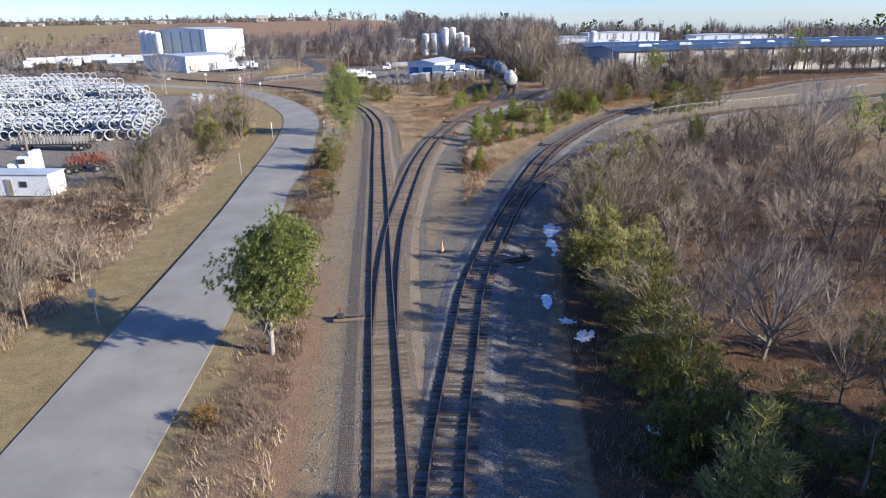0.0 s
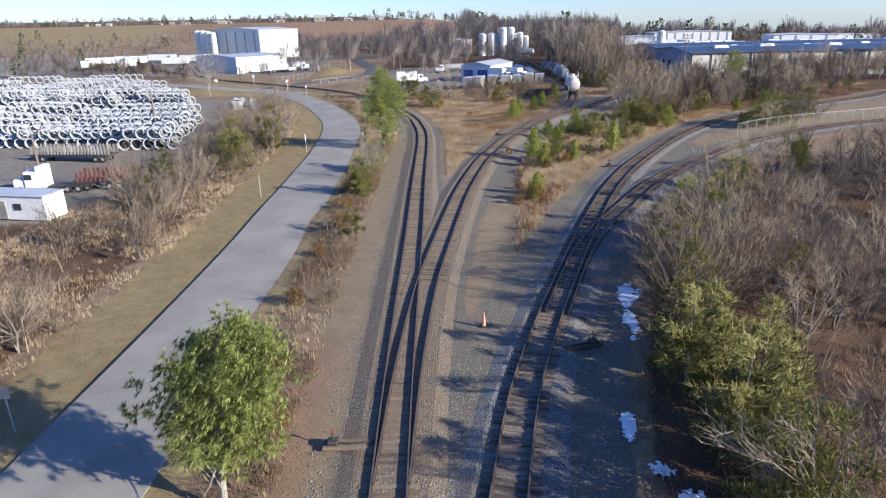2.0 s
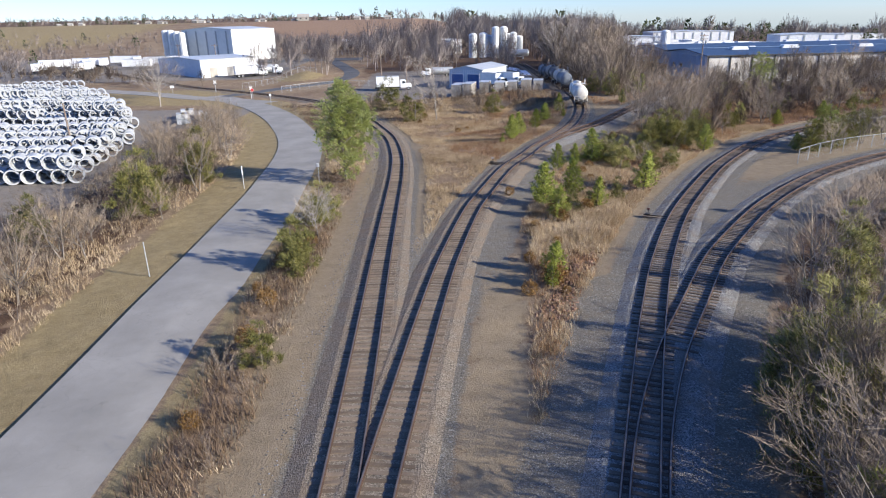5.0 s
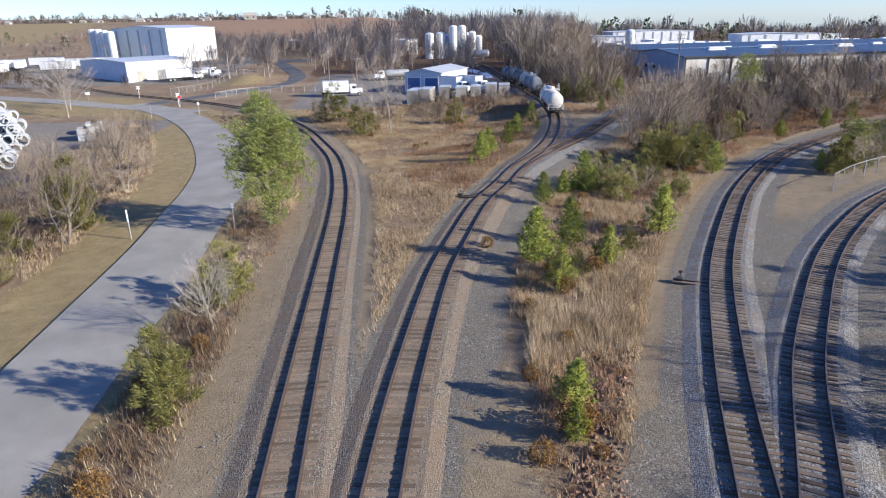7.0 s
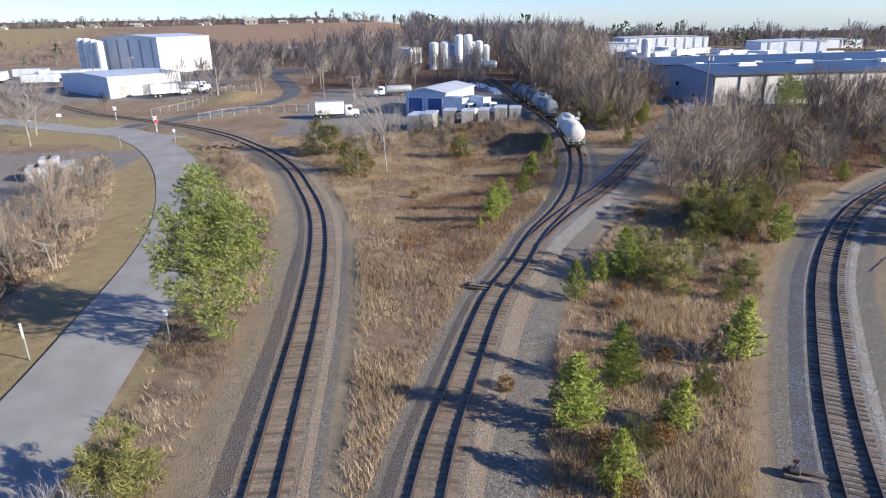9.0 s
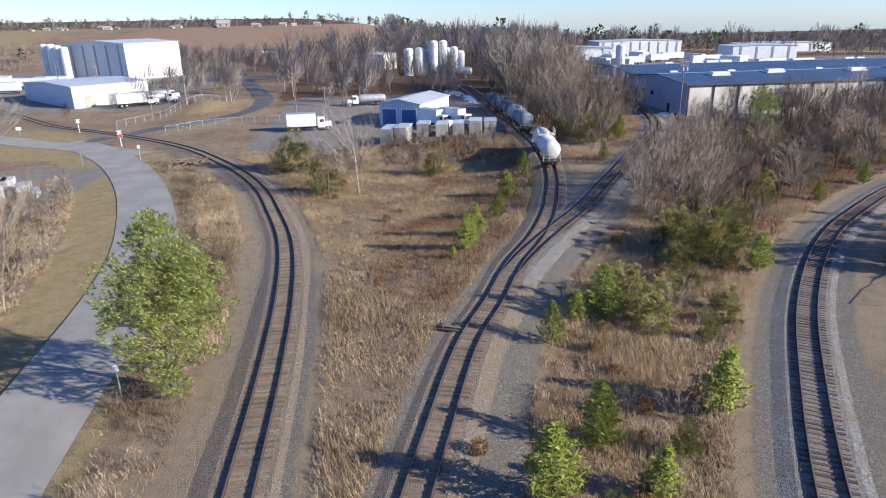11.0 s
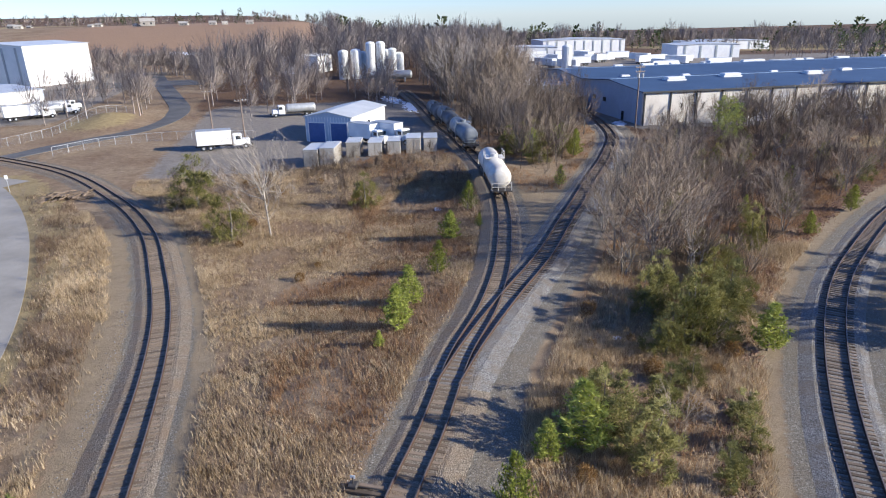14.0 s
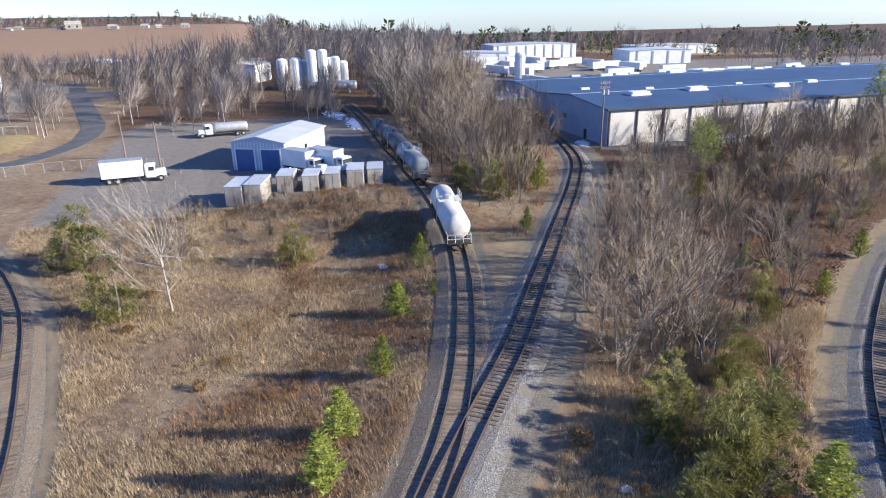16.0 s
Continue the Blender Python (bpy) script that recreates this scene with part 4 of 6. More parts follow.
# ---- silos and tanks ----
def silo(x, y, r, h, label="white steel silo with a domed top", mat="silo"):
    top = empty("silo", local(x, y, z_at(x, y), 0), label, "silo", "silos")
    bm = bmesh.new()
    prof = []
    k = max(2, int(h / 2.4))
    for i in range(k):
        z0, z1 = h * i / k, h * (i + 1) / k
        prof += [(r, z0), (r, z1 - 0.12), (r + 0.05, z1 - 0.1), (r + 0.05, z1)]
    revolve(bm, prof, n=20)
    part("shell", bm, M[mat], top)
    bm = bmesh.new()
    revolve(bm, [(r, h), (r * 0.75, h + r * 0.3), (r * 0.25, h + r * 0.45), (0.08, h + r * 0.45)], n=20)
    part("domed_top", bm, M[mat], top)
    bm = bmesh.new()
    for s in (-0.25, 0.25):
        rod(bm, (s, -r - 0.15, 0), (s, -r - 0.15, h + 0.8), 0.04, n=5)
    for i in range(int(h / 0.5)):
        rod(bm, (-0.25, -r - 0.15, 0.4 + i * 0.5), (0.25, -r - 0.15, 0.4 + i * 0.5), 0.03, n=4)
    part("ladder", bm, M["galv"], top)
    return top


for sx, sy, sr, sh in ((19.5, 342, 1.9, 9.8), (24.2, 343, 2.0, 10.0), (29.6, 341, 1.7, 12.6), (33.4, 341.5, 1.7, 12.6), (37.8, 342, 1.6, 10.2), (40.6, 343, 1.7, 8.5), (27, 346, 1.8, 9), (36, 347, 1.8, 9.5)):
    silo(sx, sy, sr, sh)
for sx, sy, sr, sh in ((-129, 366, 1.7, 14), (-125.5, 364, 1.7, 14), (-122, 362, 1.6, 13.5), (-119, 360, 1.6, 13)):
    silo(sx, sy, sr, sh, "white silo beside the tall grey warehouse")
silo(105.8, 338.2, 1.9, 9.6, "tall white tank behind the blue roof")


def long_tank(x, y, rz, l, r):
    top = empty("horizontal_tank", local(x, y, z_at(x, y), rz), "silvery horizontal tank on saddles", "tank")
    bm = bmesh.new()
    revolve(bm, [(r * 0.3, -l / 2), (r * 0.8, -l / 2 + 0.25), (r, -l / 2 + 0.7), (r, l / 2 - 0.7), (r * 0.8, l / 2 - 0.25), (r * 0.3, l / 2)], "y", 18, pose(0, 0, r + 0.9))
    part("shell", bm, M["galv"], top, smooth=True)
    for s in (-0.3, 0.3):
        bm = bmesh.new()
        box(bm, (0, s * l, 0.7), (r * 1.6, 0.5, 1.5))
        part("saddle", bm, M["concrete"], top)


long_tank(36.5, 327, 80, 13, 1.5)
long_tank(30.5, 331, 80, 9, 1.2)


# ---- tall grey warehouse, low white hall, far halls ----
def hall(x, y, rz, w, d, h, rise, front, side, label, strips=0, roof="light_roof", doors=0):
    """A hall whose front-right corner stands at x, y; the front runs to the left, the side goes back."""
    top = empty("industrial_hall", local(x, y, z_at(x, y) - 0.3, rz), label, "warehouse", "industrial halls")
    for name, c, s, mat in (("front_wall", (-w / 2, 0.15, h / 2), (w, 0.3, h), front), ("back_wall", (-w / 2, d - 0.15, h / 2), (w, 0.3, h), front),
                            ("side_wall", (-0.15, d / 2, h / 2), (0.3, d - 0.6, h), side), ("side_wall", (-w + 0.15, d / 2, h / 2), (0.3, d - 0.6, h), side)):
        bm = bmesh.new()
        box(bm, c, s)
        part(name, bm, M[mat], top)
    bm = bmesh.new()
    roof_slab(bm, w, d, h + 0.22, rise)
    bmesh.ops.translate(bm, verts=bm.verts, vec=(-w, 0, 0))
    part("roof", bm, M[roof], top)
    for yy in (0.15, d - 0.15):
        bm = bmesh.new()
        tri = [[bm.verts.new((px, yy + o, pz)) for px, pz in ((-w, h), (0, h), (-w / 2, h + rise))] for o in (-0.14, 0.14)]
        bm.faces.new(tri[0])
        bm.faces.new(tri[1][::-1])
        for i in range(3):
            bm.faces.new((tri[0][i], tri[0][(i + 1) % 3], tri[1][(i + 1) % 3], tri[1][i]))
        bmesh.ops.recalc_face_normals(bm, faces=bm.faces)
        part("gable", bm, M[front], top)
    for i in range(strips):
        bm = bmesh.new()
        box(bm, (-w * (i + 0.5) / strips, -0.1, h * 0.5), (1.0, 0.16, h * 0.94), bevel=0.03)
        part("wall_strip", bm, M["strip_grey"], top, "grey translucent strip")
    for i in range(doors):
        bm = bmesh.new()
        box(bm, (0.05, d * (i + 0.7) / (doors + 0.4), 1.9), (0.14, 3.0, 3.6), bevel=0.03)
        part("loading_door", bm, M["weathered_grey"], top)
    return top


hall(-93.5, 354.5, -28.2, 33, 29.5, 14.6, 1.2, "grey_metal", "white_metal", "tall warehouse with grey front and white side", strips=5)
# White hall; the pale blue of its front is shade given as colour.
hall(-81, 273, -44, 34, 23, 6.4, 0.7, "pale_blue", "white_metal", "low white hall with loading doors and trucks beside it", doors=3)
hall(232, 412, -8, 34, 22, 7.0, 0.6, "white_metal", "white_metal", "white industrial hall beyond the blue roof", strips=4)
hall(205, 492, -4, 54, 30, 8.5, 0.8, "white_metal", "white_metal", "long white industrial hall with dark bays", strips=9)
hall(140, 440, -10, 34, 20, 5.5, 0.6, "white_metal", "white_metal", "low white industrial shed", strips=3)
hall(10, 372, -20, 16, 18, 7, 0.8, "white_metal", "white_metal", "white hall behind bare trees", doors=2)
hall(-50, 440, -15, 34, 18, 5, 1.0, "weathered_grey", "weathered_grey", "low grey building among bare trees")
hall(330, 520, -6, 60, 30, 6, 0.8, "white_metal", "white_metal", "far white hall among trees", strips=6)


# ---- concrete pipes ----
def pipe_mesh(r, l, n=15):
    t = r * 0.17
    v, f = [], []
    for rad, y in ((r, 0), (r, l), (r - t, l), (r - t, 0)):
        v += [(rad * math.cos(2 * math.pi * i / n), y, rad * math.sin(2 * math.pi * i / n)) for i in range(n)]
    for k in range(4):
        for i in range(n):
            f.append((k * n + i, k * n + (i + 1) % n, ((k + 1) % 4) * n + (i + 1) % n, ((k + 1) % 4) * n + i))
    return v, f


def pipe_yard():
    rng = random.Random(21)
    rest_v, rest_f = [], []
    made = 0
    meshes = {}
    y = 119.5
    row = 0
    while y < 232:
        r = (1.0, 0.88, 0.98, 0.8)[row % 4]
        l = 2.1
        right = float(np.interp(y, [119, 143, 165, 190, 217, 235], [-44, -47.5, -55.5, -70, -92, -112]))
        left = float(np.interp(y, [119, 160, 232], [-76, -108, -165]))
        if row == 0:
            left, right = -56.5, -43.0
        start = right - rng.random() * 2.5
        cols = int((start - left) / (2 * r + 0.04))
        layers = 2 if rng.random() < 0.88 else 3
        if row == 0:
            layers = 2
        if r not in meshes:
            pv, pf = pipe_mesh(r, l)
            meshes[r] = (mesh_of("concrete_pipe", pv, pf, M["concrete"], smooth=False), pv, pf)
        me, pv, pf = meshes[r]
        for lay in range(layers):
            gap = rng.randrange(3, 9) if lay else 99
            for c in range(cols - lay):
                if lay and (c // gap) % 3 == 2:
                    continue
                if lay == layers - 1 and rng.random() < 0.06:
                    continue
                x = start - (c + lay * 0.5 + 0.5) * (2 * r + 0.03)
                yy = y + rng.uniform(-0.25, 0.25)
                m = pose(x, yy, z_at(x, yy) + r * (1 + lay * 1.74) + 0.02, 0, 0, 23 + rng.uniform(-1.5, 1.5))
                if made < 290:
                    ob = new("concrete_pipe", me)
                    ob.matrix_basis = m
                    tagged(ob, "pale grey concrete pipe stacked in a row", "pipe", "concrete pipes")
                    made += 1
                else:
                    b = len(rest_v)
                    rest_v.extend([tuple(m @ Vector(p)) for p in pv])
                    rest_f.extend([tuple(i + b for i in q) for q in pf])
        row += 1
        y += l + (1.2 if row % 3 else 2.6)
    me = mesh_of("concrete_pipes", rest_v, rest_f, M["concrete"])
    tagged(new("concrete_pipes", me), "stacked rows of pale concrete pipes", "pipes", kind="stuff")


pipe_yard()
for bx, by, bl in ((-51, 176, 4), (-49.5, 169.5, 4), (-46, 172.5, 3)):
    top = empty("culvert_block", local(bx, by, z_at(bx, by), 20), "pale precast concrete blocks stacked in the yard", "concrete block", "precast blocks")
    for k in range(bl):
        bm = bmesh.new()
        box(bm, (0.9 * (k % 2), 0, 0.55 + 1.05 * (k // 2)), (1.7, 3.2, 1.0), bevel=0.06)
        part("block", bm, M["concrete"], top)


# ---- posts, signs, poles, switch stands ----
def ground_m(x, y, rz=0.0):
    return local(x, y, z_at(x, y) - 0.03, rz)


def marker_post(x, y, h, label, plate=None):
    top = empty("roadside_post", ground_m(x, y, 8), label, "post", "roadside posts")
    bm = bmesh.new()
    rod(bm, (0, 0, -0.2), (0, 0, h), 0.045, n=8)
    part("pole", bm, M["galv"], top)
    if plate:
        bm = bmesh.new()
        box(bm, (0, -0.06, h - plate[1] / 2), (plate[0], 0.03, plate[1]), bevel=0.01)
        part("plate", bm, M[plate[2]], top)
    return top


marker_post(-19.8, 39.6, 2.6, "grey sign post with a dark sign plate", (0.5, 0.6, "galv"))
marker_post(-20.0, 84.4, 2.9, "thin grey roadside post")
marker_post(-20.6, 112.7, 2.8, "thin white roadside post", (0.14, 1.1, "sign_white"))
marker_post(-11.8, 114.2, 2.4, "white sign on a thin post", (0.35, 0.45, "sign_white"))
marker_post(-38.2, 198.0, 2.8, "white sign on a post by the crossing", (0.45, 0.6, "sign_white"))
marker_post(-46.6, 193.5, 2.7, "thin white post by the road")
marker_post(-74, 228, 2.2, "white sign by the side road", (1.1, 0.7, "sign_white"))


def stop_sign(x, y, rz):
    top = empty("stop_sign", ground_m(x, y, rz), "red octagonal road sign on a thin grey post", "road sign")
    bm = bmesh.new()
    rod(bm, (0, 0, -0.2), (0, 0, 2.9), 0.04)
    part("pole", bm, M["galv"], top)
    for name, r, d, mat in (("rim", 0.46, 0.02, "sign_white"), ("plate", 0.42, 0.03, "stop_red")):
        bm = bmesh.new()
        revolve(bm, [(r, -d / 2), (r, d / 2)], n=8, m=pose(0, -0.06 - d / 2, 2.5, 90, 0, 0) @ pose(0, 0, 0, 0, 0, 22.5))
        part(name, bm, M[mat], top)


stop_sign(-46.4, 212.0, 10)


def crossbuck(x, y, rz):
    top = empty("crossing_sign", ground_m(x, y, rz), "white crossbuck sign on a post at the railway crossing", "road sign", "crossing signs")
    bm = bmesh.new()
    rod(bm, (0, 0, -0.2), (0, 0, 3.2), 0.06)
    part("pole", bm, M["sign_white"], top)
    for a in (45, -45):
        bm = bmesh.new()
        box(bm, (0, 0, 0), (1.2, 0.03, 0.2), m=pose(0, -0.07 - 0.02 * (a > 0), 2.8, 0, a, 0))
        part("blade", bm, M["sign_white"], top)
    bm = bmesh.new()
    box(bm, (0, -0.08, 2.1), (0.75, 0.1, 0.25), bevel=0.04)
    part("lamp_bar", bm, M["dark_trim"], top)


crossbuck(-47.5, 214.5, 15)
crossbuck(-62.5, 231, 195)


def utility_pole(x, y, h, arms=1, label="weathered wooden utility pole"):
    top = empty("utility_pole", ground_m(x, y, 12), label, "utility pole", "utility poles")
    bm = bmesh.new()
    rod(bm, (0, 0, -0.5), (0, 0, h), 0.19, 0.12, 10)
    part("pole", bm, M["wood_pole"], top)
    for k in range(arms):
        bm = bmesh.new()
        box(bm, (0, -0.16, h - 0.5 - 0.9 * k), (2.4, 0.12, 0.14))
        arm = part("crossarm", bm, M["wood_pole"], top)
        for s in (-1.05, -0.4, 0.4, 1.05):
            bm = bmesh.new()
            revolve(bm, [(0.03, 0), (0.07, 0.06), (0.07, 0.2), (0.03, 0.26)], n=8, m=pose(s, -0.16, h - 0.43 - 0.9 * k))
            part("insulator", bm, M["galv"], arm)
    return top


up = utility_pole(75.5, 219, 13.2, 2)
bm = bmesh.new()
for s in (-0.5, 0.0, 0.5):
    revolve(bm, [(0.2, 0), (0.25, 0.05), (0.25, 0.8), (0.15, 0.9)], n=12, m=pose(s * 1.1, -0.4 if s else 0.4, 10.6))
part("transformer", bm, M["galv"], up, "grey transformer cans")
for px, py, ph in ((-14.5, 243, 9.5), (-6.0, 228, 9.0), (-57, 142, 8.0), (-52.5, 96, 6.5), (-84, 300, 10), (-20, 330, 10), (-110, 330, 9), (190, 420, 12), (240, 440, 12), (12, 330, 12)):
    utility_pole(px, py, ph, 1 if ph > 8.5 else 0)


def switch_stand(x, y, rz, label="small rusty switch stand beside the track", flag="red_paint"):
    top = empty("switch_stand", ground_m(x, y, rz), label, "switch stand", "switch stands")
    bm = bmesh.new()
    box(bm, (0.3, 0, 0.18), (2.4, 0.24, 0.16), bevel=0.02)
    part("head_tie", bm, M["tie"], top)
    bm = bmesh.new()
    box(bm, (0.3, 0.5, 0.18), (2.4, 0.24, 0.16), bevel=0.02)
    part("head_tie", bm, M["tie"], top)
    bm = bmesh.new()
    box(bm, (-0.45, 0.25, 0.36), (0.5, 0.5, 0.22), bevel=0.05)
    part("stand_base", bm, M["steel_dark"], top)
    bm = bmesh.new()
    rod(bm, (-0.45, 0.25, 0.4), (-0.45, 0.25, 0.85), 0.035)
    part("mast", bm, M["steel_dark"], top)
    bm = bmesh.new()
    box(bm, (-0.45, 0.25, 0.88), (0.26, 0.03, 0.2), bevel=0.01)
    part("target", bm, M[flag], top)
    bm = bmesh.new()
    rod(bm, (-0.45, 0.25, 0.3), (1.5, 0.25, 0.3), 0.03)
    part("throw_rod", bm, M["steel_dark"], top)


switch_stand(-3.4, 37.6, 0)
switch_stand(23.3, 96.3, -28)
switch_stand(10.2, 119.4, -24, flag="sign_white")
switch_stand(41.6, 161.8, 148, flag="sign_white")
switch_stand(9.6, 47.2, 198)


def cone_marker(x, y):
    top = empty("traffic_cone", ground_m(x, y, 15), "tall faded orange traffic cone on gravel", "traffic cone")
    bm = bmesh.new()
    box(bm, (0, 0, 0.1), (0.42, 0.42, 0.06), bevel=0.015)
    part("base", bm, M["rubber"], top)
    bm = bmesh.new()
    revolve(bm, [(0.15, 0.12), (0.12, 0.4), (0.085, 0.7), (0.04, 1.0), (0.025, 1.02)], n=16)
    part("cone", bm, M["orange"], top)


cone_marker(3.75, 49.8)


def tie_pile(x, y):
    top = empty("tie_pile", ground_m(x, y, 0), "pile of old dark railway ties by the track", "wood pile")
    r = random.Random(8)
    for k in range(64):
        lay = k // 26
        piece("tie", tie_meshes[k % 5], top, pose(r.uniform(-3.2, 3.2) * (1 - lay * 0.25), r.uniform(-2.2, 2.2) * (1 - lay * 0.25), 0.16 + lay * 0.19 + r.uniform(0, .06), r.uniform(-5, 5), r.uniform(-5, 5), r.choice((20, 35, 100, 60)) + r.uniform(-12, 12)))


tie_pile(-27.9, 192.4)


# ---- fences ----
def chain_fence(points, h, label, gap=3.0, net=True):
    xy, d = curve_of(points, 0.5)
    top = empty("chain_link_fence", pose(0, 0, 0), label, "fence", "fences")
    k = int(gap / 0.5)
    bm = bmesh.new()
    rod(bm, (0, 0, -0.3), (0, 0, h), 0.045, n=6)
    me = bpy.data.meshes.new("post")
    bm.to_mesh(me)
    bm.free()
    me.materials.append(M["galv"])
    zs = land(xy[:, 0], xy[:, 1])
    for i in range(0, len(xy), k):
        piece("post", me, top, pose(xy[i, 0], xy[i, 1], zs[i]))
    v, f = sweep(xy[::2], d[::2], zs[::2] + h - 0.04, [(-.025, 0), (.025, 0), (.025, .05), (-.025, .05)])
    piece("top_rail", mesh_of("top_rail", v, f, M["galv"]), top)
    if net:
        v, f = [], []
        w = 0.012
        for i in range(0, len(xy) - 4, 1):
            for a, b in ((i, i + 3), (i + 3, i)):
                p, q = xy[a], xy[b]
                n = len(v)
                v += [(p[0], p[1], zs[a] + 0.05), (p[0] + d[a, 0] * w, p[1] + d[a, 1] * w, zs[a] + 0.05), (q[0] + d[b, 0] * w, q[1] + d[b, 1] * w, zs[b] + h), (q[0], q[1], zs[b] + h)]
                f.append((n, n + 1, n + 2, n + 3))
        piece("netting", mesh_of("netting", v, f, M["galv"]), top)


chain_fence([(49.5, 119), (54, 122.5), (60, 126), (67, 129), (80, 136), (96, 144), (118, 152)], 1.9, "galvanised chain-link fence beside the siding")
chain_fence([(-42, 226.5), (-34, 233), (-20, 236), (-4, 232)], 1.8, "low chain-link fence in front of the yard")
chain_fence([(-56, 236), (-50, 250), (-48, 262), (-40, 275)], 1.8, "chain-link fence along the far bank")


# ---- snow, stones, small litter ----
def snow_patch(x, y, rx, ry, rz, seed):
    """A thin ragged sheet of old snow, broken by what sticks through it."""
    c, s = math.cos(radians(rz)), math.sin(radians(rz))
    step = 0.11 if max(rx, ry) < 3 else 0.4
    nx, ny = int(rx * 1.5 / step), int(ry * 1.5 / step)
    v, f, at = [], [], {}

    def vert(i, j):
        if (i, j) not in at:
            u, w = i * step, j * step
            px, py = x + u * c - w * s, y + u * s + w * c
            e = (u / rx) ** 2 + (w / ry) ** 2
            at[i, j] = len(v)
            v.append((px, py, z_at(px, py) + 0.05 + 0.035 * max(0, 1 - e) + 0.05 * noise.noise(Vector((px * 2.2, py * 2.2, seed)))))
        return at[i, j]

    for i in range(-nx, nx):
        for j in range(-ny, ny):
            u, w = (i + .5) * step, (j + .5) * step
            e = (u / rx) ** 2 + (w / ry) ** 2
            k = noise.noise(Vector((u * 1.1, w * 1.1, seed * 3.1))) + 0.6 * noise.noise(Vector((u * 4, w * 4, seed)))
            if e + 1.1 * k < 0.75:
                f.append((vert(i, j), vert(i + 1, j), vert(i + 1, j + 1), vert(i, j + 1)))
    if f:
        tagged(new("snow_patch", mesh_of("snow_patch", v, f, M["snow"], smooth=True)), "thin leftover snow patch on shaded gravel", "snow", "snow patches")


for i, q in enumerate(((14.2, 54.2, 0.85, 2.4, -14), (13.2, 50.0, 0.6, 2.2, -12), (10.0, 39.2, 0.4, 1.2, -12), (10.5, 36.2, 0.8, 0.6, 30), (11.2, 34.2, 0.6, 1.0, -30), (11.9, 24.5, 0.6, 0.5, 0), (23.8, 172, 0.5, 1.0, 10), (22.6, 164, 0.3, 0.8, 0), (31.0, 133.0, 0.5, 0.3, 0), (75.2, 226, 1.6, 3.5, -20), (34, 268, 2.2, 9, 0), (30.5, 282, 2.6, 8, 10))):
    snow_patch(*q, seed=i + 1)


def loose_stones(name, label, mat, key, lo, hi, y0, y1, n, seed, size):
    """Loose stones along one side of a track."""
    rng = np.random.default_rng(seed)
    xy, d = LINES[key]
    ok = np.where((xy[:, 1] > y0) & (xy[:, 1] < y1))[0]
    v, f = [], []
    shape = [(1, 0, 0), (-1, 0, 0), (0, 1, 0), (0, -1, 0), (0, 0, 1), (0, 0, -1)]
    tri = [(0, 2, 4), (2, 1, 4), (1, 3, 4), (3, 0, 4), (2, 0, 5), (1, 2, 5), (3, 1, 5), (0, 3, 5)]
    for _ in range(n):
        i = rng.choice(ok)
        u = rng.uniform(lo, hi)
        x, y = xy[i, 0] + d[i, 1] * u + rng.uniform(-.3, .3), xy[i, 1] - d[i, 0] * u + rng.uniform(-.3, .3)
        s = size * rng.uniform(0.5, 1.5)
        a = rng.uniform(0, 6.28)
        z = z_at(x, y) + s * 0.3
        b = len(v)
        for px, py, pz in shape:
            k = s * rng.uniform(0.6, 1.2)
            v.append((x + (px * math.cos(a) - py * math.sin(a)) * k, y + (px * math.sin(a) + py * math.cos(a)) * k, z + pz * k * 0.7))
        f += [tuple(b + q for q in t) for t in tri]
    tagged(new(name, mesh_of(name, v, f, M[mat])), label, "stones", kind="stuff")


loose_stones("riprap", "brown broken stones along the cut bank", "riprap", "c", -7.0, -5.0, 72, 165, 4200, 1, 0.13)
loose_stones("ballast_stones", "loose grey ballast stones beside the track", "loose_stone", "a", -3.6, -2.7, 15, 150, 1500, 2, 0.045)
loose_stones("shoulder_stones", "loose grey stones beside the curving track", "loose_stone", "b", -3.8, -2.7, 75, 150, 1500, 3, 0.05)


# ---- plants: shapes ----
class Shape:
    """Verts and faces gathered for one mesh."""

    def __init__(self):
        self.v, self.f = [], []

    def tube(self, pts, radii, n):
        b = len(self.v)
        for i, p in enumerate(pts):
            t = (pts[min(i + 1, len(pts) - 1)] - pts[max(i - 1, 0)]).normalized()
            u = t.orthogonal().normalized()
            w = t.cross(u)
            for k in range(n):
                a = 2 * math.pi * k / n
                self.v.append(tuple(p + (u * math.cos(a) + w * math.sin(a)) * radii[i]))
        for i in range(len(pts) - 1):
            for k in range(n):
                self.f.append((b + i * n + k, b + i * n + (k + 1) % n, b + (i + 1) * n + (k + 1) % n, b + (i + 1) * n + k))

    def blade(self, p, q, w, side=None):
        """A thin tapering sliver from p to q."""
        d = q - p
        s = (side if side is not None else d.cross(Vector((0.3, 0.5, 0.8)))).normalized() * w / 2
        b = len(self.v)
        self.v += [tuple(p - s), tuple(p + s), tuple(q)]
        self.f.append((b, b + 1, b + 2))

    def leaf(self, p, d, n, w):
        """A narrow four-sided spray along d."""
        s = d.cross(n)
        if s.length < 1e-6:
            s = d.orthogonal()
        s = s.normalized() * w / 2
        b = len(self.v)
        self.v += [tuple(p), tuple(p + d * 0.55 + s), tuple(p + d), tuple(p + d * 0.55 - s)]
        self.f.append((b, b + 1, b + 2, b + 3))

    def mesh(self, name, mat, smooth=False):
        return mesh_of(name, self.v, self.f, mat, smooth=smooth)


def rand_dir(rng, up=0.0):
    while True:
        d = Vector((rng.uniform(-1, 1), rng.uniform(-1, 1), rng.uniform(-1, 1)))
        if 0.05 < d.length < 1:
            return (d.normalized() + Vector((0, 0, up))).normalized()


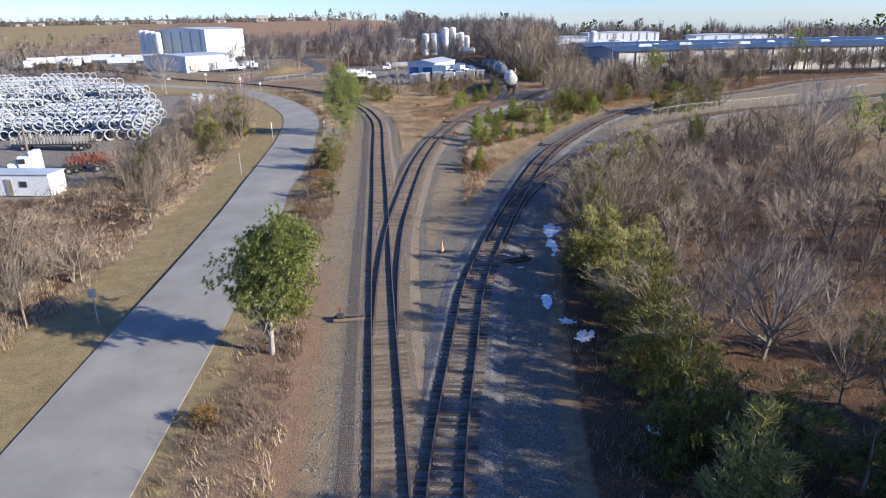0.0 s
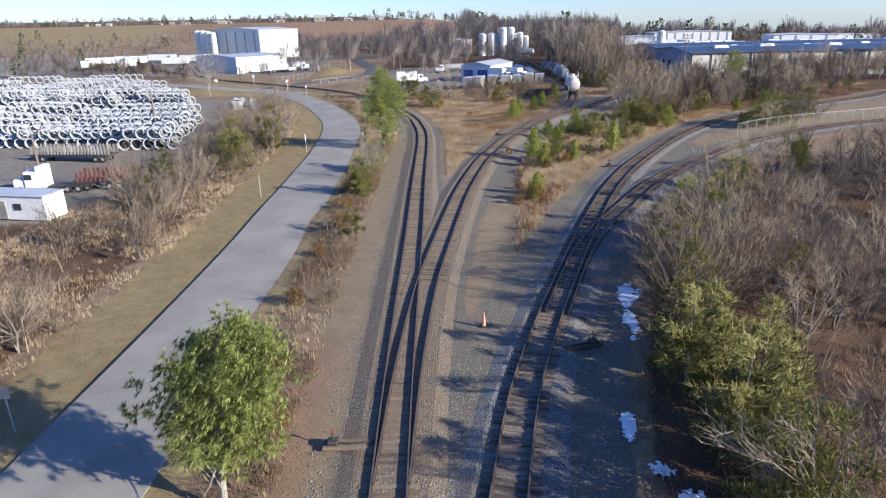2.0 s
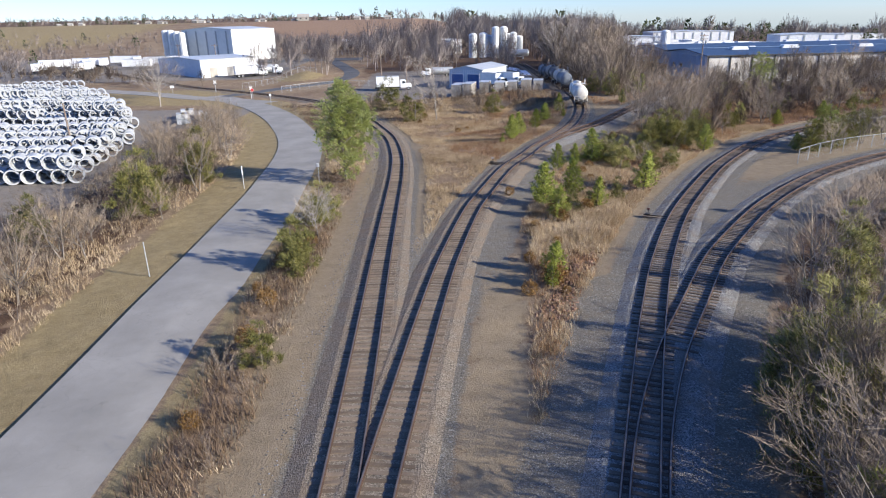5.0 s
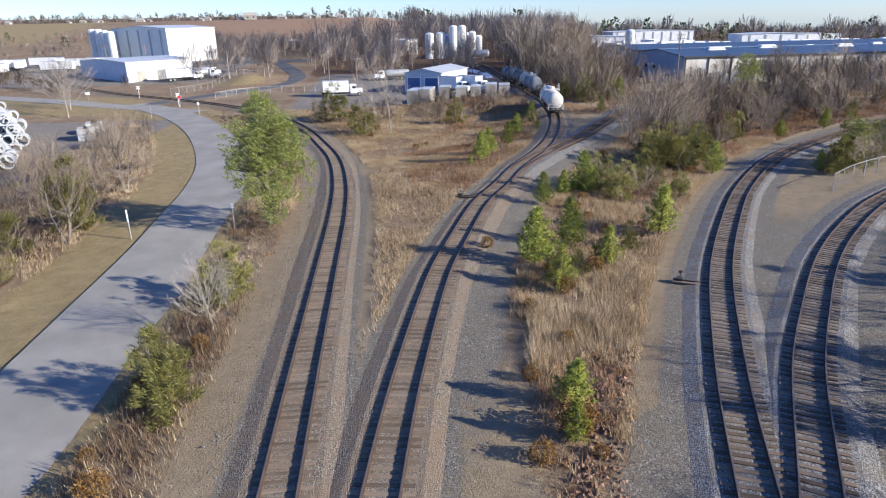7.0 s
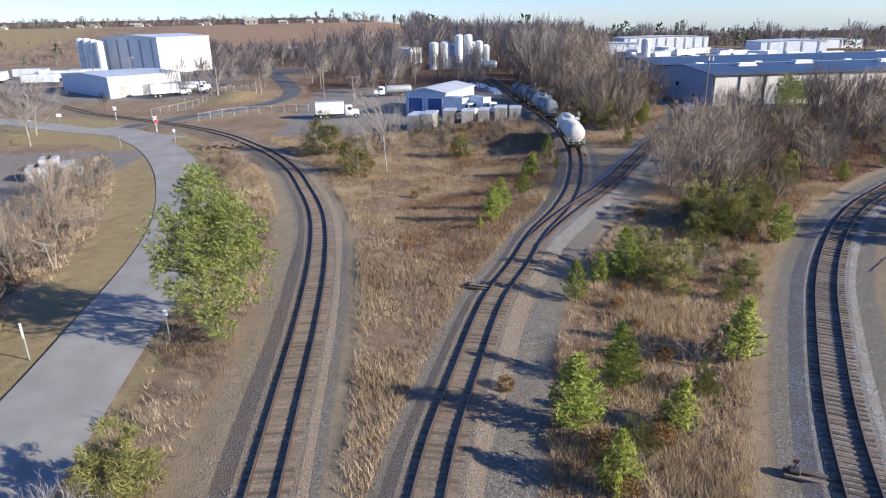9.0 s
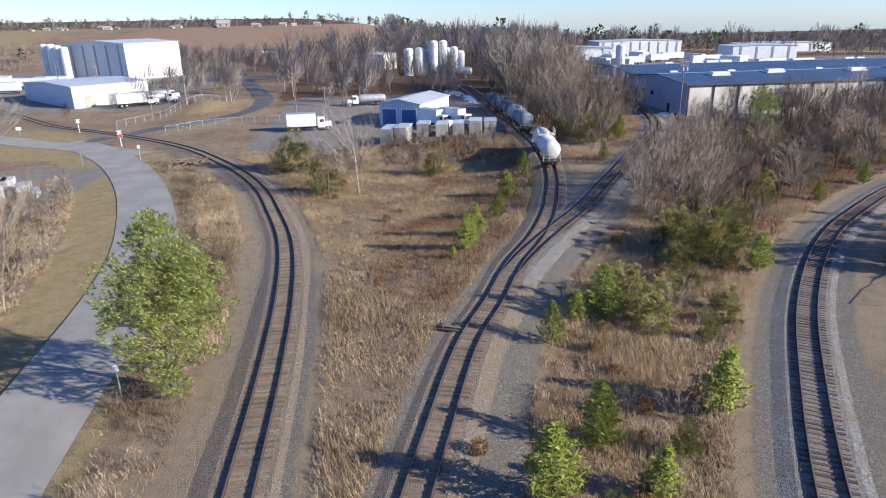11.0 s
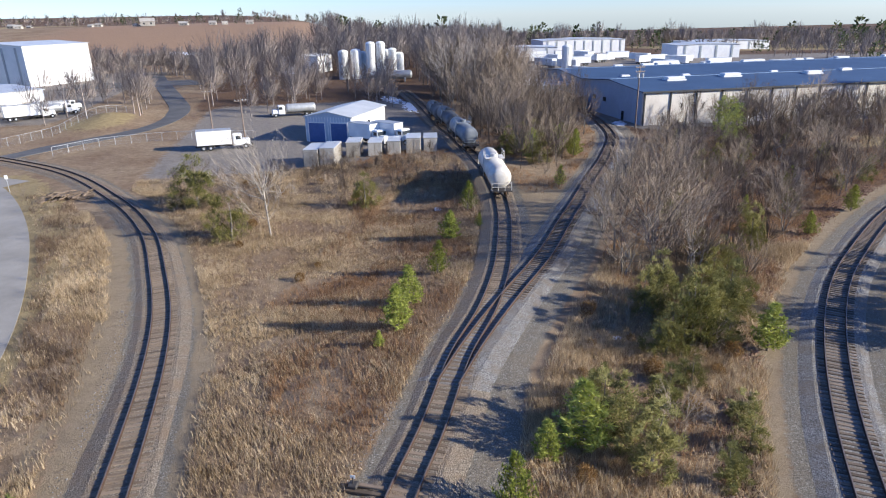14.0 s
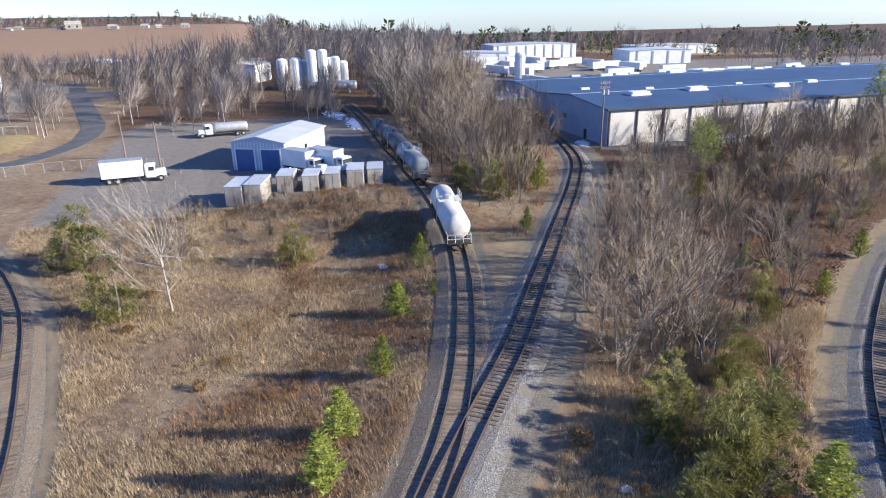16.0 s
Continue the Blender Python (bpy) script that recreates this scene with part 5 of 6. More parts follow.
def limb(rng, p, d, length, segs, lift, wob):
    pts = [p.copy()]
    for i in range(segs):
        d = (d + rand_dir(rng) * wob + Vector((0, 0, lift))).normalized()
        pts.append(pts[-1] + d * length / segs)
    return pts


def dome_tree(seed, h=8.0, wide=0.9, stems=1, limbs=12, subs=5, twigs=6, fine=2, r=0.12, low=0.25, tw=0.026, fork=0.35):
    """A leafless tree with a rounded crown: limbs bending up and out to a dome, ending in sprays of fine twigs."""
    rng = random.Random(seed)
    wood, crown = Shape(), Shape()
    mid, up, wid = h * (1 + low) / 2, h * (1 - low) / 2, h * wide / 2
    lobes = [rng.uniform(0.72, 1.12) for _ in range(7)]

    def dome(d):
        k = lobes[int((math.atan2(d.y, d.x) / 6.2832 + 0.5) * 6.999)] * (1 + 0.1 * d.z)
        return Vector((d.x * wid * k, d.y * wid * k, mid + d.z * up * (0.6 + 0.4 * k)))

    for s in range(stems):
        a0 = 6.2832 * s / stems + rng.uniform(-.4, .4)
        lean = Vector((math.cos(a0), math.sin(a0), 0)) * (0.0 if stems == 1 else 0.3)
        stem = limb(rng, Vector((0, 0, -0.2)) + lean * 0.3, (Vector((0, 0, 1)) + lean).normalized(), h * fork, 3, 0.05, 0.08)
        wood.tube(stem, [r, r * 0.85, r * 0.72, r * 0.6], 6 if stems == 1 else 4)
        for k in range(limbs):
            q = (k + 0.5) / limbs
            zz = 1 - 1.45 * q
            a = a0 + k * 2.39996 * (1 if stems == 1 else 0.6) + rng.uniform(-.3, .3)
            out = math.sqrt(max(0.0, 1 - zz * zz))
            end = dome(Vector((math.cos(a) * out, math.sin(a) * out, zz)))
            start = stem[2].lerp(stem[3], rng.random()) if zz > 0 else stem[1].lerp(stem[3], rng.random())
            tip = start.lerp(end, 0.8)
            bend = start.lerp(tip, 0.5) + Vector((0, 0, -0.05 * h * (1 - zz))) + rand_dir(rng) * 0.03 * h
            r1 = r * 0.42 * rng.uniform(0.8, 1.1)
            wood.tube([start, bend, tip], [r1, r1 * 0.65, r1 * 0.25], 3)
            for m in range(subs):
                u = 0.3 + 0.7 * (m + rng.random()) / subs
                p = start.lerp(bend, u * 2) if u < 0.5 else bend.lerp(tip, u * 2 - 1)
                to = end + rand_dir(rng) * 0.26 * wid
                q2 = p.lerp(to, rng.uniform(0.6, 0.95))
                crown.blade(p, q2, max(r1 * 0.8, tw))
                d2 = (q2 - p).normalized()
                for t in range(twigs):
                    p3 = p.lerp(q2, 0.25 + 0.75 * (t + rng.random()) / twigs)
                    d3 = (d2 + rand_dir(rng, 0.35) * 0.75).normalized()
                    e = p3 + d3 * h * rng.uniform(0.07, 0.14)
                    crown.blade(p3, e, tw)
                    for z in range(fine):
                        p4 = p3.lerp(e, rng.uniform(0.2, 0.9))
                        crown.blade(p4, p4 + (d3 + rand_dir(rng, 0.3) * 0.8).normalized() * h * rng.uniform(0.05, 0.1), tw * 0.8)
    return wood, crown


def tuft(sh, rng, p, size, count, up=0.35, w=0.035):
    for i in range(count):
        d = rand_dir(rng, up) * size * rng.uniform(0.6, 1.1)
        sh.blade(p, p + d, w)


def young_pine(seed, h=4.0, spread=0.3, whorls=13, per=6, needles=14):
    rng = random.Random(seed)
    wood, crown = Shape(), Shape()
    trunk = limb(rng, Vector((0, 0, -0.15)), Vector((0, 0, 1)), h * 0.97, 5, 0.1, 0.04)
    wood.tube(trunk, [0.06 * h / 4 * (1 - 0.18 * i) for i in range(6)], 6)
    for k in range(whorls):
        q = 0.1 + 0.88 * k / (whorls - 1)
        i = min(4, int(q * 5))
        p = trunk[i].lerp(trunk[i + 1], q * 5 - i)
        ln0 = h * spread * (1.02 - q) ** 0.75 * (0.65 + 0.35 * min(1, q * 5))
        for m in range(per if q < 0.85 else 4):
            a = k * 1.1 + m * 2 * math.pi / per + rng.uniform(-.3, .3)
            ln = ln0 * rng.uniform(0.65, 1.2)
            br = limb(rng, p, Vector((math.cos(a), math.sin(a), 0.35 + 0.6 * q)).normalized(), ln, 3, 0.16, 0.1)
            wood.tube(br, [0.018, 0.014, 0.01, 0.006], 3)
            steps = max(2, int(ln / 0.22))
            for s in range(1, steps + 1):
                u = s / steps * 3
                j = min(2, int(u - 1e-6))
                tuft(crown, rng, br[j].lerp(br[j + 1], u - j) + rand_dir(rng) * 0.05, 0.27 + 0.08 * rng.random(), needles if s > 1 else 7, 0.45, 0.062)
    tuft(crown, rng, trunk[-1], 0.3, 16, 0.8)
    return wood, crown


def round_pine(seed, h=8.2, crown_r=2.6, low=0.36, clumps=150, needles=26, tall=1.0, per=6, width=0.052):
    """A pine with a bare bole, limbs and a rounded, broken crown of needle tufts."""
    rng = random.Random(seed)
    wood, crown = Shape(), Shape()
    trunk = limb(rng, Vector((0, 0, -0.2)), Vector((0.03, 0, 1)), h * 0.95, 7, 0.08, 0.06)
    wood.tube(trunk, [0.14 * (1 - 0.12 * i) for i in range(8)], 8)
    for k in range(5):
        p = trunk[1].lerp(trunk[3], rng.random())
        br = limb(rng, p, rand_dir(rng, 0.2), h * 0.15, 3, 0.1, 0.2)
        wood.tube(br, [0.04, 0.03, 0.02, 0.008], 4)
    mid, half = h * (1 + low) / 2, h * (1 - low) / 2
    lobes = [(Vector((rng.uniform(-1, 1) * 0.55, rng.uniform(-1, 1) * 0.55, rng.uniform(-0.75, 0.8))), rng.uniform(0.38, 0.6)) for _ in range(18)]
    for k in range(clumps):
        c, rr = lobes[k % len(lobes)]
        d = rand_dir(rng, 0.15)
        q = c + d * rr * rng.uniform(0.6, 1.0)
        lim = math.sqrt(max(0.04, 1 - min(0.96, q.z * q.z * 0.8)))
        p = Vector((q.x * crown_r * lim ** 0.5, q.y * crown_r * lim ** 0.5, mid + q.z * half * tall))
        i = min(6, max(1, int((p.z - 0.8) / h * 7)))
        if k % 3 == 0:
            wood.tube([trunk[i], trunk[i].lerp(p, 0.55) + Vector((0, 0, 0.12)), p], [0.045, 0.028, 0.01], 3)
        for t in range(per):
            q = p + rand_dir(rng) * rng.uniform(0.1, 0.42)
            away = (q - p) * 1.6 + d * 0.35 + Vector((0, 0, 0.35))
            for n in range(needles):
                crown.blade(q, q + (rand_dir(rng) + away).normalized() * rng.uniform(0.16, 0.34), width)
    return wood, crown


def cedar_tree(seed, h=5.0, base=0.33, sprays=480, blunt=0.6):
    """A dense olive cedar: sprays in many uneven clumps about several leaders."""
    rng = random.Random(seed)
    wood, crown = Shape(), Shape()
    wood.tube(limb(rng, Vector((0, 0, -0.15)), Vector((0, 0, 1)), h * 0.85, 4, 0.1, 0.06), [0.09, 0.075, 0.05, 0.03, 0.01], 6)
    heads = [(Vector((0, 0, 0)), 1.0)] + [(Vector((rng.uniform(-.17, .17) * h, rng.uniform(-.17, .17) * h, 0)), rng.uniform(0.5, 0.88)) for _ in range(4)]
    clumps = []
    for k in range(96):
        c, tall = heads[k % 5]
        q = rng.random() ** 1.1
        a = rng.uniform(0, 2 * math.pi)
        rad = h * base * (0.95 if k % 5 == 0 else 0.62) * (1 - q) ** blunt * min(1.0, 0.6 + q * 3) * rng.uniform(0.55, 1.1)
        clumps.append((c + Vector((rad * math.cos(a), rad * math.sin(a), 0.2 + q * h * 0.92 * tall)), a, rng.uniform(0.5, 1.0)))
    for k in range(sprays):
        p0, a, size = clumps[k % len(clumps)]
        p = p0 + rand_dir(rng) * 0.07 * h * size * rng.uniform(0.3, 1.2)
        out = Vector((math.cos(a), math.sin(a), rng.uniform(0.4, 1.6))).normalized()
        for t in range(5):
            d = (out + rand_dir(rng) * 0.8).normalized() * rng.uniform(0.18, 0.4) * (0.6 + 0.08 * h)
            q0 = p + rand_dir(rng) * 0.14
            crown.blade(q0, q0 + d, 0.042 + 0.016 * rng.random())
    return wood, crown


def leafy_bush(seed, h=1.4, sprays=220):
    rng = random.Random(seed)
    wood, crown = Shape(), Shape()
    for s in range(7):
        wood.tube(limb(rng, Vector((0, 0, -0.1)), rand_dir(rng, 1.2), h * 0.8, 3, 0.05, 0.2), [0.025, 0.018, 0.012, 0.005], 3)
    for k in range(sprays):
        d = rand_dir(rng, 0.25)
        p = Vector((d.x * h * 0.55, d.y * h * 0.55, h * 0.5 + d.z * h * 0.48)) * rng.uniform(0.7, 1)
        for t in range(4):
            crown.leaf(p + rand_dir(rng) * 0.1, rand_dir(rng, 0.4) * rng.uniform(0.1, 0.22), rand_dir(rng), 0.07)
    return wood, crown


def plant(name, shapes, wood_mat, leaf_mat, label, category, group):
    """One plant as a thing with a trunk and a crown, kept aside as a pattern for copies."""
    top = new(name)
    tagged(top, label, category, group)
    piece("trunk", shapes[0].mesh("trunk", M[wood_mat]), top)
    piece("crown", shapes[1].mesh("crown", M[leaf_mat]), top)
    return top


class Grove:
    """Patterns of one kind, placed in turn; the first use of each pattern is the pattern itself."""

    def __init__(self, patterns, base_h):
        self.p, self.h, self.m = patterns, base_h, [None] * len(patterns)
        self.rng, self.k = random.Random(len(patterns) * 7 + int(base_h * 10)), 0

    def put(self, x, y, h, which=None, wide=1.0):
        i = self.k % len(self.p) if which is None else which
        self.k += 1
        s = h / self.h
        m = pose(x, y, z_at(x, y), self.rng.uniform(-3, 3), self.rng.uniform(-3, 3), self.rng.uniform(0, 360)) @ Matrix.Diagonal((s * wide, s * wide, s, 1))
        if self.m[i] is None:
            self.m[i] = True
            self.p[i].matrix_basis = m
            return self.p[i]
        ob = self.p[i].copy()
        scene.collection.objects.link(ob)
        ob.matrix_basis = m
        for c in self.p[i].children:
            k = c.copy()
            scene.collection.objects.link(k)
            k.parent = ob
        return ob


bare = Grove([plant("bare_tree", dome_tree(30 + i, 8.0, (0.85, 1.0, 1.15, 0.75, 0.95)[i], (1, 3, 2, 1, 3)[i], (17, 6, 9, 17, 6)[i], 5, 6, 2, 0.11, (0.2, 0.1, 0.15, 0.24, 0.12)[i], 0.03), "bark", "twig", "leafless grey-brown tree with a rounded crown of fine twigs", "tree", "bare trees") for i in range(5)], 8.0)
brush = Grove([plant("bare_shrub", dome_tree(50 + i, 4.0, 1.1 + 0.15 * (i % 3), 4, 4, 4, 5, 1, 0.035, 0.04, 0.027, 0.3), "twig", "twig", "leafless many-stemmed brown shrub", "shrub", "bare shrubs") for i in range(4)], 4.0)
pale = Grove([plant("pale_bare_tree", dome_tree(70, 7.0, 1.12, 1, 24, 7, 7, 2, 0.15, 0.26, 0.022, 0.3), "pale_bark", "pale_twig", "spreading leafless tree with pale grey branches", "tree", "bare trees"),
              plant("pale_bare_tree", dome_tree(71, 7.0, 0.78, 1, 24, 5, 6, 2, 0.07, 0.22, 0.017, 0.5), "pale_bark", "pale_twig", "tall leafless tree with pale trunk", "tree", "bare trees")], 7.0)
light_bare = Grove([plant("bare_tree", dome_tree(80 + i, 10.0, 0.6 + 0.1 * (i % 3), 1, 14, 5, 6, 2, 0.14, 0.2 + 0.05 * (i % 2), 0.042, 0.42), "bark", "twig", "leafless brown tree in a wood", "tree", "bare trees") for i in range(4)], 10.0)
pines = Grove([plant("young_pine", young_pine(90 + i, 4.0, 0.31 + 0.03 * (i % 3)), "bark", "pine", "bright green young pine in dry grass", "pine tree", "young pines") for i in range(4)], 4.0)
cedars = Grove([plant("cedar", cedar_tree(100 + i, 5.0, 0.34 + 0.05 * (i % 3), 950, 0.5 + 0.12 * (i % 2)), "bark", "cedar", "dense dark olive cedar", "cedar tree", "cedars") for i in range(4)], 5.0)
bushes = Grove([plant("russet_bush", leafy_bush(110 + i, 1.4), "twig", "rusty_bush", "russet bush with dry leaves", "bush", "russet bushes") for i in range(2)], 1.4)
big0 = Grove([plant("pine_tree", round_pine(120, 8.2, 2.75, 0.3, 520, 18, 1.0, 6, 0.045), "pale_bark", "big_pine", "round-crowned green pine with a bare lower trunk", "pine tree", "tall pines")], 8.2)
big1 = Grove([plant("pine_tree", round_pine(121, 11.0, 3.1, 0.08, 640, 18, 1.0, 6, 0.048), "bark", "big_pine", "tall full-crowned green pine beside the road", "pine tree", "tall pines")], 11.0)

far_pine = Grove([plant("pine_tree", round_pine(122, 10.0, 3.0, 0.12, 170, 9, 1.0, 5, 0.13), "bark", "big_pine", "dark full-crowned pine in a wood", "pine tree", "tall pines")], 10.0)

# ---- plants: places ----
big0.put(-7.6, 33.9, 8.2, wide=1.22)
big1.put(-8.6, 114.8, 11.2, wide=1.3)
far_pine.put(79.9, 194.5, 8.5, wide=1.2)
far_pine.put(83.5, 197, 7.0, wide=1.2)
far_pine.put(138.8, 217.4, 13)
far_pine.put(64, 84, 7.5, wide=1.1)
far_pine.put(70, 86, 8.0, wide=1.1)
far_pine.put(58.5, 129.5, 5.8, wide=1.3)
cedars.put(57.6, 129.2, 5.4, wide=1.5)
cedars.put(59.6, 130.4, 5.0, wide=1.4)
for x, y, h in ((26.1, 108, 4.2), (13.6, 101, 4.2), (14.2, 96.2, 3.0), (17.5, 105, 3.9), (19, 100.8, 3.0), (17.9, 117, 3.1), (11.3, 82.2, 2.4), (14.4, 137.5, 3.6), (16.0, 142.0, 3.5), (19.6, 148.6, 3.2), (22.9, 159, 3.2), (27.3, 169, 3.6), (12.7, 135, 1.3), (41.5, 129.6, 3.7)):
    pines.put(x, y, h * 1.12, wide=1.4)
for x, y, h in ((43.4, 193.1, 4.8), (51.4, 193.6, 4.4), (42, 175.1, 2.8), (45.5, 196, 4), (49.5, 197, 4.6), (27.0, 162, 1.6), (20.8, 120.5, 2.6), (23.2, 120.9, 4.4), (63.7, 152.5, 2.6), (10.8, 79.5, 2.0), (60.5, 160, 2.6), (76, 160, 3.2), (54, 128, 2.4)):
    pines.put(x, y, h * 1.12, wide=1.4)
for x, y, h in ((26.4, 119.0, 4.4), (25.2, 122.4, 4.6), (37, 132.6, 5.8), (41.7, 135, 5.4), (46.6, 147.4, 3.6), (42.5, 137.8, 4), (60.5, 131, 5), (-8.5, 84.2, 4.5), (36, 131.8, 5.4), (14.4, 37.1, 6.4), (13.8, 33.9, 5.6), (14.2, 31.0, 6.6), (13.4, 28.4, 5.2)):
    cedars.put(x, y, h, wide=1.25)
for x, y, h in ((24.1, 65.5, 5.5), (44.6, 92.2, 5.7), (47.2, 95.6, 4.2), (-7.4, 69.9, 2.8), (-9.4, 86, 3.3), (-29.1, 103.4, 7.0), (-27.3, 117.9, 7.0), (-30.5, 110, 6), (33, 126, 3), (30, 124, 3.4), (22.0, 104.0, 2.6), (16, 99, 2.4), (34, 122, 2.6)):
    cedars.put(x, y, h, wide=1.25)
for x, y, h in ((13.6, 25.7, 5.4), (11.6, 22.1, 5.2), (16.8, 21.6, 4.6), (14.6, 22.2, 5.2), (17.6, 18.6, 4.8), (12.4, 18, 5.6), (20.5, 17, 4.6), (22.5, 15, 5), (15.8, 44.6, 5.2), (18.7, 44.2, 4.6), (27.2, 29.4, 4.6), (16.2, 39.6, 5.6), (15, 10, 6), (19, 13, 6.5), (16.5, 49, 5), (-36, 96, 5), (-33.5, 84, 4.5), (18.5, 60, 5.2), (27, 58, 4.2), (14.2, 43, 6), (20.5, 64, 6), (29.5, 76, 5.2), (17.4, 53, 6.2), (23.5, 68, 6), (34, 83, 5), (22, 60, 6.5)):
    cedars.put(x, y, h, wide=1.25)
for x, y, h in ((-7.9, 182, 7.6), (-1.8, 166.8, 6.4), (14.8, 176.4, 5.2)):
    cedars.put(x, y, h, wide=1.35)
for x, y, h in ((30, 117, 2.6), (33, 119.5, 2.4), (39, 131, 3.4), (26, 125, 3.2), (33.5, 130.2, 4.4), (38.5, 134.5, 5.4), (35, 136.5, 4.4), (37.8, 139.5, 4.6), (44, 141, 4), (47, 143, 3.6)):
    cedars.put(x, y, h, wide=1.3)
for x, y, h in ((-8.9, 98.5, 4.3), (-9.2, 95.8, 3.2), (44, 190, 5.2), (50, 196.5, 5.6), (46.5, 201, 6), (41.5, 198, 5)):
    cedars.put(x, y, h, wide=1.35)
for x, y, h in ((55, 126.5, 4.5), (61.5, 131.5, 5.5), (65, 134.5, 5), (69, 137.5, 6), (73, 141, 6)):
    cedars.put(x, y, h, wide=1.3)
pale.put(20.8, 30.9, 7.6, 0)
pale.put(2.6, 168.0, 13.4, 1)
pale.put(45.1, 267.9, 18, 1)
pale.put(52.6, 265.4, 17.5, 1)
pale.put(64.3, 92.2, 9.6, 0)
pale.put(-8.1, 92.5, 5.0, 1)
pale.put(-71.5, 212.6, 12.5, 1, 1.3)
pale.put(-66.3, 200.2, 12, 1, 1.3)
for x, y, h in ((-32.4, 140.9, 8.6), (-26.2, 112.9, 8.5), (41.2, 146.9, 10.5), (38.6, 150, 9.5), (43.5, 152, 10), (47, 157, 9), (40, 156, 8.5), (37, 144.5, 8), (44.5, 146, 9), (48, 151, 9.5), (51, 160, 9), (45, 162, 9), (54, 168, 9), (50, 170, 8.5), (57, 163, 8), (58, 126, 5), (66, 132, 6), (72, 136, 6), (22, 26, 6), (-28, 131, 8), (-35, 124, 7), (-30, 90, 6.5)):
    bare.put(x, y, h)
for x, y, h in ((23, 107.3, 3.1), (29.5, 121.5, 3.4), (18, 109, 2.2), (9.8, 176.5, 4), (16, 178, 3.5), (20.4, 104.5, 2.0)):
    brush.put(x, y, h)
for x, y, h in ((11.0, 80.2, 1.7), (15.5, 44, 1.5), (14.9, 46.5, 1.3), (20.5, 57, 1.6), (14.6, 98.6, 1.6), (30.2, 137, 1.2), (-9, 78, 1.3), (10.5, 105, 1.0)):
    bushes.put(x, y, h)


def off(x, y, keys=("a", "b", "b2", "c", "c2", "road", "side", "back")):
    return {k: (float(near([x], [y], k)[0][0]), float(near([x], [y], k)[1][0])) for k in keys}


def scatter(seed, n, xs, ys, ok, gap, act):
    """Puts up to n plants in a stretch of the plan where ok() allows, no nearer than gap to each other."""
    rng = random.Random(seed)
    done = []
    for _ in range(n * 12):
        if len(done) >= n:
            break
        x, y = rng.uniform(*xs), rng.uniform(*ys)
        if any((x - a) ** 2 + (y - b) ** 2 < gap * gap for a, b in done):
            continue
        if ok(x, y):
            done.append((x, y))
            act(x, y, rng)


def right_wood(x, y):
    o = off(x, y, ("c", "c2"))
    return o["c"][1] > 6.6 and o["c2"][0] > 6.4 and (o["c2"][1] > 0 or y < 52) and not (15.5 < x < 30 and 25 < y < 35.5) and not (y < 48 and o["c"][1] < 10.5)


scatter(1, 84, (11, 62), (8, 92), right_wood, 2.3, lambda x, y, r: bare.put(x, y, r.uniform(4.8, 7.4), wide=r.uniform(1.0, 1.3)))
scatter(24, 16, (9, 36), (48, 88), lambda x, y: right_wood(x, y) and off(x, y, ("c",))["c"][1] < 11.5, 1.6, lambda x, y, r: bare.put(x, y, r.uniform(4.5, 6.5), wide=1.25))
scatter(2, 44, (10, 62), (4, 100), right_wood, 1.8, lambda x, y, r: brush.put(x, y, r.uniform(2.2, 4.4), wide=1.15))
for x, y, h in ((24, 13, 10), (28, 15, 11), (22, 8, 11), (27, 7, 12), (32, 12, 12), (33, 19, 9), (36, 16, 12), (33, 3, 12), (41, 12, 12)):
    far_pine.put(x, y, h, wide=1.25)
for x, y, h in ((22, 9, 8), (27, 8, 8.5), (24.5, 11.5, 7), (33, 4, 8), (38, 9, 8)):
    cedars.put(x, y, h, wide=1.1)


def left_wood(x, y):
    o = off(x, y, ("road",))["road"]
    return -24 < o[1] < -9.5


scatter(4, 50, (-44, -23), (18, 170), left_wood, 2.4, lambda x, y, r: bare.put(x, y, r.uniform(3.0, 6.4), wide=1.2))
scatter(5, 50, (-42, -23), (18, 188), left_wood, 1.7, lambda x, y, r: brush.put(x, y, r.uniform(1.4, 3.6), wide=1.2))


def mid_wood(x, y):
    o = off(x, y, ("b2", "c"))
    return o["b2"][1] > 7.5 and o["c"][1] < -7


scatter(6, 52, (40, 110), (142, 205), mid_wood, 2.6, lambda x, y, r: bare.put(x, y, r.uniform(4, 8.5)))
scatter(7, 30, (28, 100), (120, 190), mid_wood, 2.2, lambda x, y, r: brush.put(x, y, r.uniform(1.5, 3.6)))
scatter(8, 20, (44, 110), (145, 200), mid_wood, 5, lambda x, y, r: cedars.put(x, y, r.uniform(3, 5)))
scatter(9, 46, (82, 215), (200, 218), lambda x, y: True, 2.4, lambda x, y, r: light_bare.put(x, y, r.uniform(7, 11)))


def fork(x, y):
    o = off(x, y, ("b", "b2"))
    return o["b"][1] > 5 and o["b2"][1] < -5


scatter(12, 64, (38, 76), (190, 300), fork, 2.6, lambda x, y, r: light_bare.put(x, y, r.uniform(8, 12) + 6 * max(0, min(1, (y - 215) / 50)), wide=0.9))
scatter(13, 18, (39, 70), (180, 230), fork, 2.2, lambda x, y, r: brush.put(x, y, r.uniform(2.5, 4.5)))
scatter(17, 34, (-14, 33), (178, 202), lambda x, y: off(x, y, ("b",))["b"][0] > 4, 1.9, lambda x, y, r: brush.put(x, y, r.uniform(1.6, 3.6)))


def verge(x, y):
    o = off(x, y, ("road", "a"))
    return 4.6 < o["road"][1] < 8.6 and o["a"][0] > 5.6


